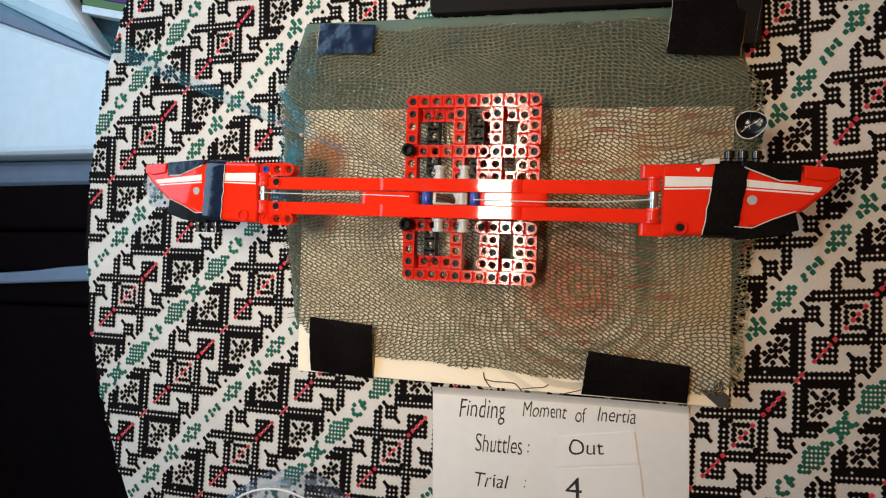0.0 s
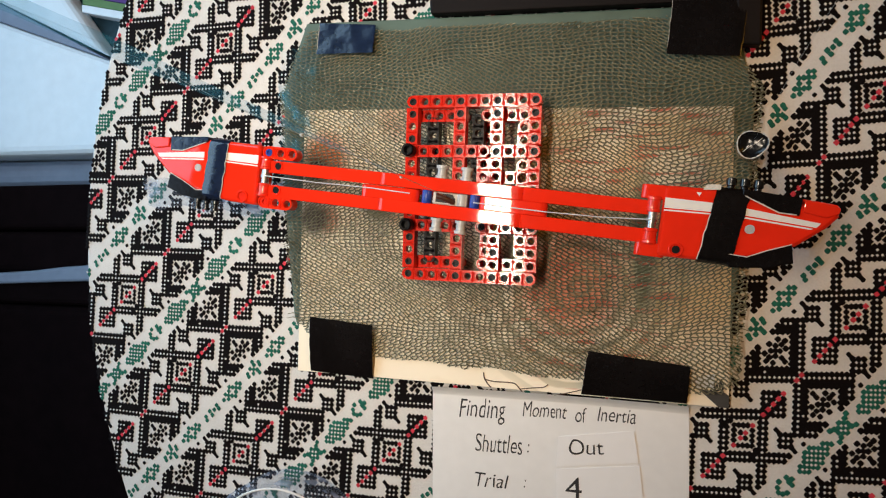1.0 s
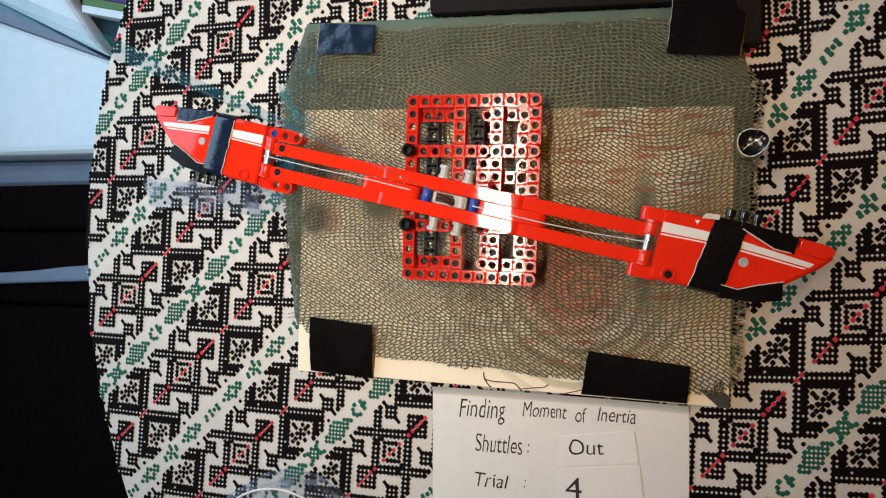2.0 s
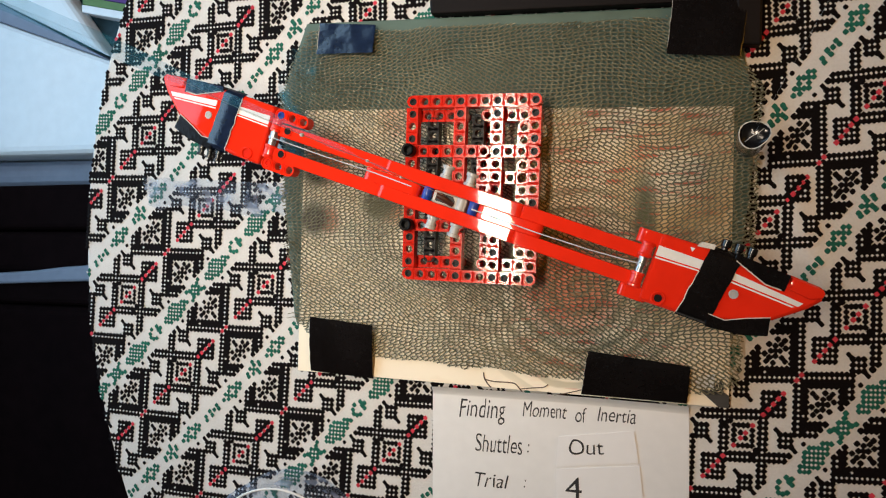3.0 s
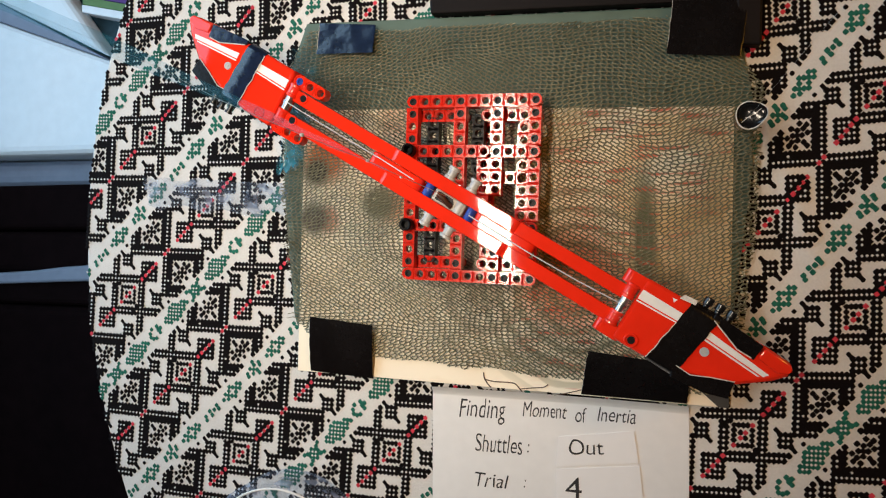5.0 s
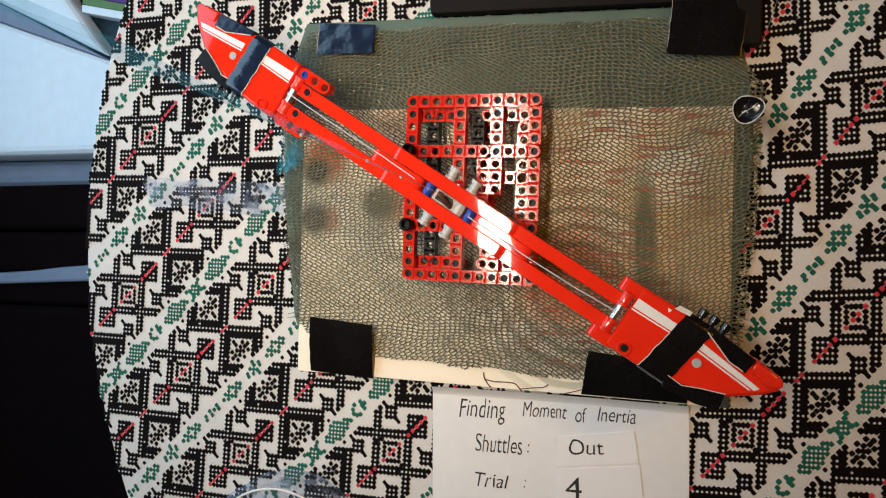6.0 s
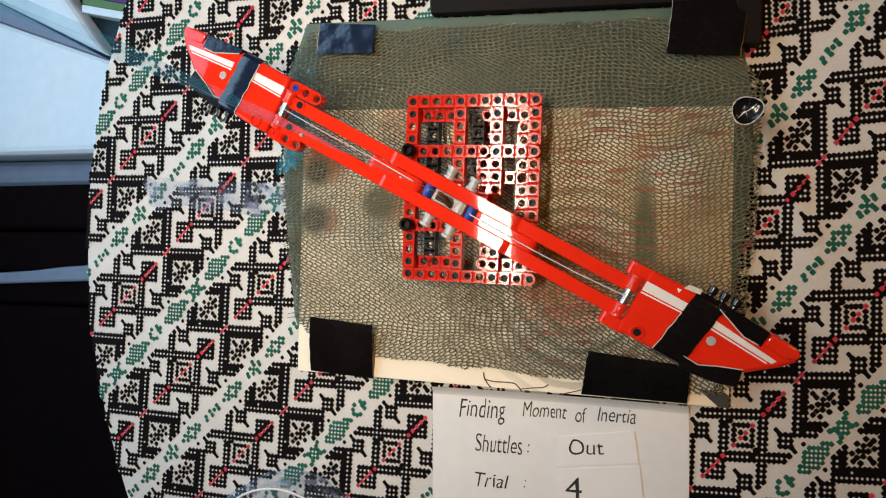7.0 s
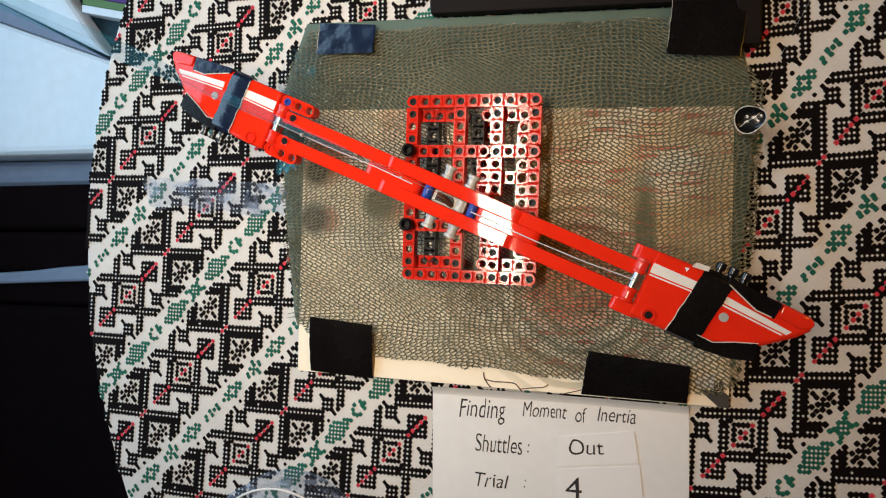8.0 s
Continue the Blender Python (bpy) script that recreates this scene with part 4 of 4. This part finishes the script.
part("tub_base", lathe([(0.059, 0.028), (0.0595, 0.0286), (0.001, 0.0292)], 72, cap=False), FILM, lid, smooth=0.8)
part("tub_wall", lathe([(0.0590, 0.002), (0.0612, 0.002), (0.0620, 0.0275), (0.0612, 0.0295), (0.0600, 0.0297), (0.0592, 0.0282)], 72, cap=False), FILM, lid, smooth=0.6)
part("rim_bead", lathe([(0.0565 + 0.0008 * math.cos(k * math.pi / 4), 0.0292 + 0.0008 * math.sin(k * math.pi / 4)) for k in range(9)], 72, cap=False), STICKER, lid, "pale bead on the rim", smooth=2)

# ---- lines and corner figure of the print ----
def drawn_line(knots, radius):
    """Brown drawn line, smooth through its knots."""
    pts = [Vector((x, y, 0.0063)) for x, y in knots]
    out = []
    for k in range(len(pts) - 1):
        a, b, c, d = pts[max(0, k - 1)], pts[k], pts[k + 1], pts[min(len(pts) - 1, k + 2)]
        for q in range(5):
            t = q / 5
            out.append(0.5 * (2 * b + (c - a) * t + (2 * a - 5 * b + 4 * c - d) * t * t + (3 * b - 3 * c + d - a) * t ** 3))
    part("printed_line", tube(out + [pts[-1]], radius, 4), BROWN_PLASTIC, art)


drawn_line([(-0.0902, -0.0955), (-0.0896, -0.0995), (-0.0870, -0.1035), (-0.0850, -0.1052)], 0.0005)
drawn_line([(-0.0898, -0.1000), (-0.0830, -0.1012), (-0.0740, -0.1012), (-0.0690, -0.1018), (-0.0655, -0.1052), (-0.0640, -0.1070)], 0.0005)
drawn_line([(-0.0655, -0.1052), (-0.0580, -0.1040), (-0.0500, -0.1030), (-0.0470, -0.1010)], 0.0004)
drawn_line([(-0.0430, -0.1080), (-0.0380, -0.1068), (-0.0300, -0.1045), (-0.0250, -0.1030)], 0.0004)
part("white_patch", prism([(0.0440, -0.0905), (0.0551, -0.0880), (0.0555, -0.0970), (0.0440, -0.0973)], 0.0060, 0.0065), PAPER, art, "small white paper patch")
part("printed_wedge", prism([(0.0454, -0.0976), (0.0545, -0.0990), (0.0605, -0.0990), (0.0633, -0.1010), (0.0633, -0.1084), (0.0575, -0.1086)], 0.0060, 0.0066), BOARD_GREY, art, "dark grey printed wedge")
for r in (0.0012, 0.0026, 0.0040):
    bow = [(0.0545 + 0.7 * (u - v), -0.0945 - 0.7 * (u + v)) for u, v in [(1.3 * r * math.sin(a) + 0.001, r * math.cos(a)) for a in (0.0, 0.5, 1.0, 1.57, 2.1, 2.6, 3.14)]]
    part("printed_bow", tube([(x, y, 0.0068) for x, y in bow], 0.0006, 5), INK, art)

# ---- beyond the table ----
sofa = thing("sofa", Matrix(), "dark brown upholstered sofa beside the table", "sofa")
part("seat", block(-1.06, -0.60, -1.2, 0.062, -0.74, -0.36, 0.03, 3), SOFA, sofa)
for y0, y1 in ((0.002, 0.0675), (-0.060, -0.001)):
    part("seat_cushion", block(-1.06, -0.62, y0, y1, -0.365, -0.322, 0.009, 3), SOFA, sofa)
part("seat_cushion", block(-1.06, -0.62, -0.70, -0.110, -0.365, -0.322, 0.012, 3), SOFA, sofa)
part("seat_cushion", block(-1.06, -0.62, -0.108, -0.062, -0.365, -0.324, 0.009, 3), SOFA, sofa)
tagged(part("sheet_fold", prism([(-1.06, -0.0856), (-0.8886, -0.0782), (-0.7946, -0.0737), (-0.72, -0.0705), (-0.62, -0.0660), (-0.62, -0.0420), (-0.7196, -0.0474), (-0.774, -0.0514), (-0.8354, -0.0581), (-0.8882, -0.0614), (-1.06, -0.0692)], -0.36, -0.315, 0.004), SHEET_GREY), "narrow fold of grey-blue sheet between sofa cushions", "sheet")
tagged(part("white_sheet", prism([(-1.06, 0.1106), (-0.56, 0.1055), (-0.56, 0.190), (-0.6769, 0.2329), (-0.862, 0.2989), (-1.06, 0.3695)], -0.735, -0.30, 0.012, 3), SHEET), "bright white cotton sheet over a low chest", "sheet")
# shade of the sheet's side face is in this grey-blue
tagged(part("sheet_hem", prism([(-1.06, 0.0675), (-0.56, 0.0655), (-0.56, 0.1035), (-1.06, 0.1086)], -0.735, -0.345, 0.016, 3), SHEET_GREY), "hem of the sheet hanging at the chest, its shade coloured grey-blue", "sheet")
# shadow along the fold, built as a wedge of grey cloth
tagged(part("fold_shadow", prism([(-1.06, 0.3712), (-0.862, 0.2995), (-0.6790, 0.2340), (-0.862, 0.3260), (-1.06, 0.4182)], -0.735, -0.305, 0.002), SHEET_GREY), "fold shadow beside the white sheet, made as a grey cloth edge", "cloth")
tagged(part("white_pillow", prism([(-1.06, 0.4189), (-0.855, 0.3240), (-0.6695, 0.2350), (-0.7316, 0.3152), (-0.769, 0.3649), (-0.85, 0.60), (-1.06, 0.67)], -0.3245, -0.29, 0.010, 3), SHEET), "bright white pillow on a dark ottoman", "pillow")
tagged(part("teal_ottoman", prism([(-0.55, 0.195), (-0.55, 0.90), (-1.06, 0.90), (-1.06, 0.4233), (-0.862, 0.330), (-0.66, 0.237)], -0.728, -0.325, 0.01, 2), TEAL_RUG), "dark teal upholstered ottoman beside the sheet", "ottoman")
stripes = thing("striped_cloth", Matrix(), "folded cloth with white, green and purple stripes", "cloth")
for k, m in enumerate((SHEET, LEAF_CLOTH, PURPLE_CLOTH, SHEET)):
    dy = 0.011 * k
    part("cloth_stripe", prism([(-0.718, 0.3005 + dy), (-0.630, 0.2800 + dy), (-0.630, 0.2905 + dy), (-0.718, 0.3110 + dy)], -0.3245, -0.30 - 0.001 * k, 0.001), m, stripes)
tagged(part("teal_rug", block(-1.06, -0.3, 0.10, 1.6, FLOOR_Z, FLOOR_Z + 0.012, 0.004), TEAL_RUG), "dark teal rug on the floor", "rug")


def motions():
    """Turns of the arm and the sway of the bottle."""
    turns = [(0.0, -1.78), (0.5, -3.93), (1.0, -6.99), (1.5, -10.0), (3.0, -18.94), (3.5, -21.9), (4.0, -24.81), (4.5, -27.74),
             (4.7, -28.90), (5.2, -31.80), (5.5, -33.50), (5.65, -34.15), (5.8, -34.02), (6.0, -33.13), (6.5, -30.69), (7.0, -28.31), (7.5, -25.9), (8.0, -23.45)]
    walk(arm, [(t, pose(AX, AY, AZ, 0, 0, a)) for t, a in turns])
    walk(bottle, [
        (0.0, pose(0.0619, 0.0543, 0.072, 3.8, -10.6)), (0.3, pose(0.0620, 0.0471, 0.072, 2.7, -10.6)), (0.5, pose(0.0620, 0.0448, 0.072, 2.4, -10.2)),
        (1.0, pose(0.0628, 0.0442, 0.072, 2.4, -8.4)), (1.7, pose(0.0628, 0.0448, 0.072, 2.1, -7.8)), (2.8, pose(0.0636, 0.0479, 0.072, -0.6, -7.1)),
        (3.5, pose(0.0635, 0.0520, 0.072, -1.6, -4.2)), (4.0, pose(0.0635, 0.0540, 0.072, -0.4, -4.2)), (4.5, pose(0.0629, 0.0566, 0.072, 1.8, -4.5)),
        (5.2, pose(0.0618, 0.0601, 0.072, 5.4, -7.6)), (6.0, pose(0.0605, 0.0621, 0.072, 7.7, -10.3)), (6.5, pose(0.0597, 0.0616, 0.072, 7.2, -10.6)),
        (7.0, pose(0.0602, 0.0616, 0.072, 6.8, -9.5)), (7.5, pose(0.0600, 0.0593, 0.072, 5.2, -8.6)), (8.0, pose(0.0613, 0.0569, 0.072, 3.5, -8.0))])


motions()
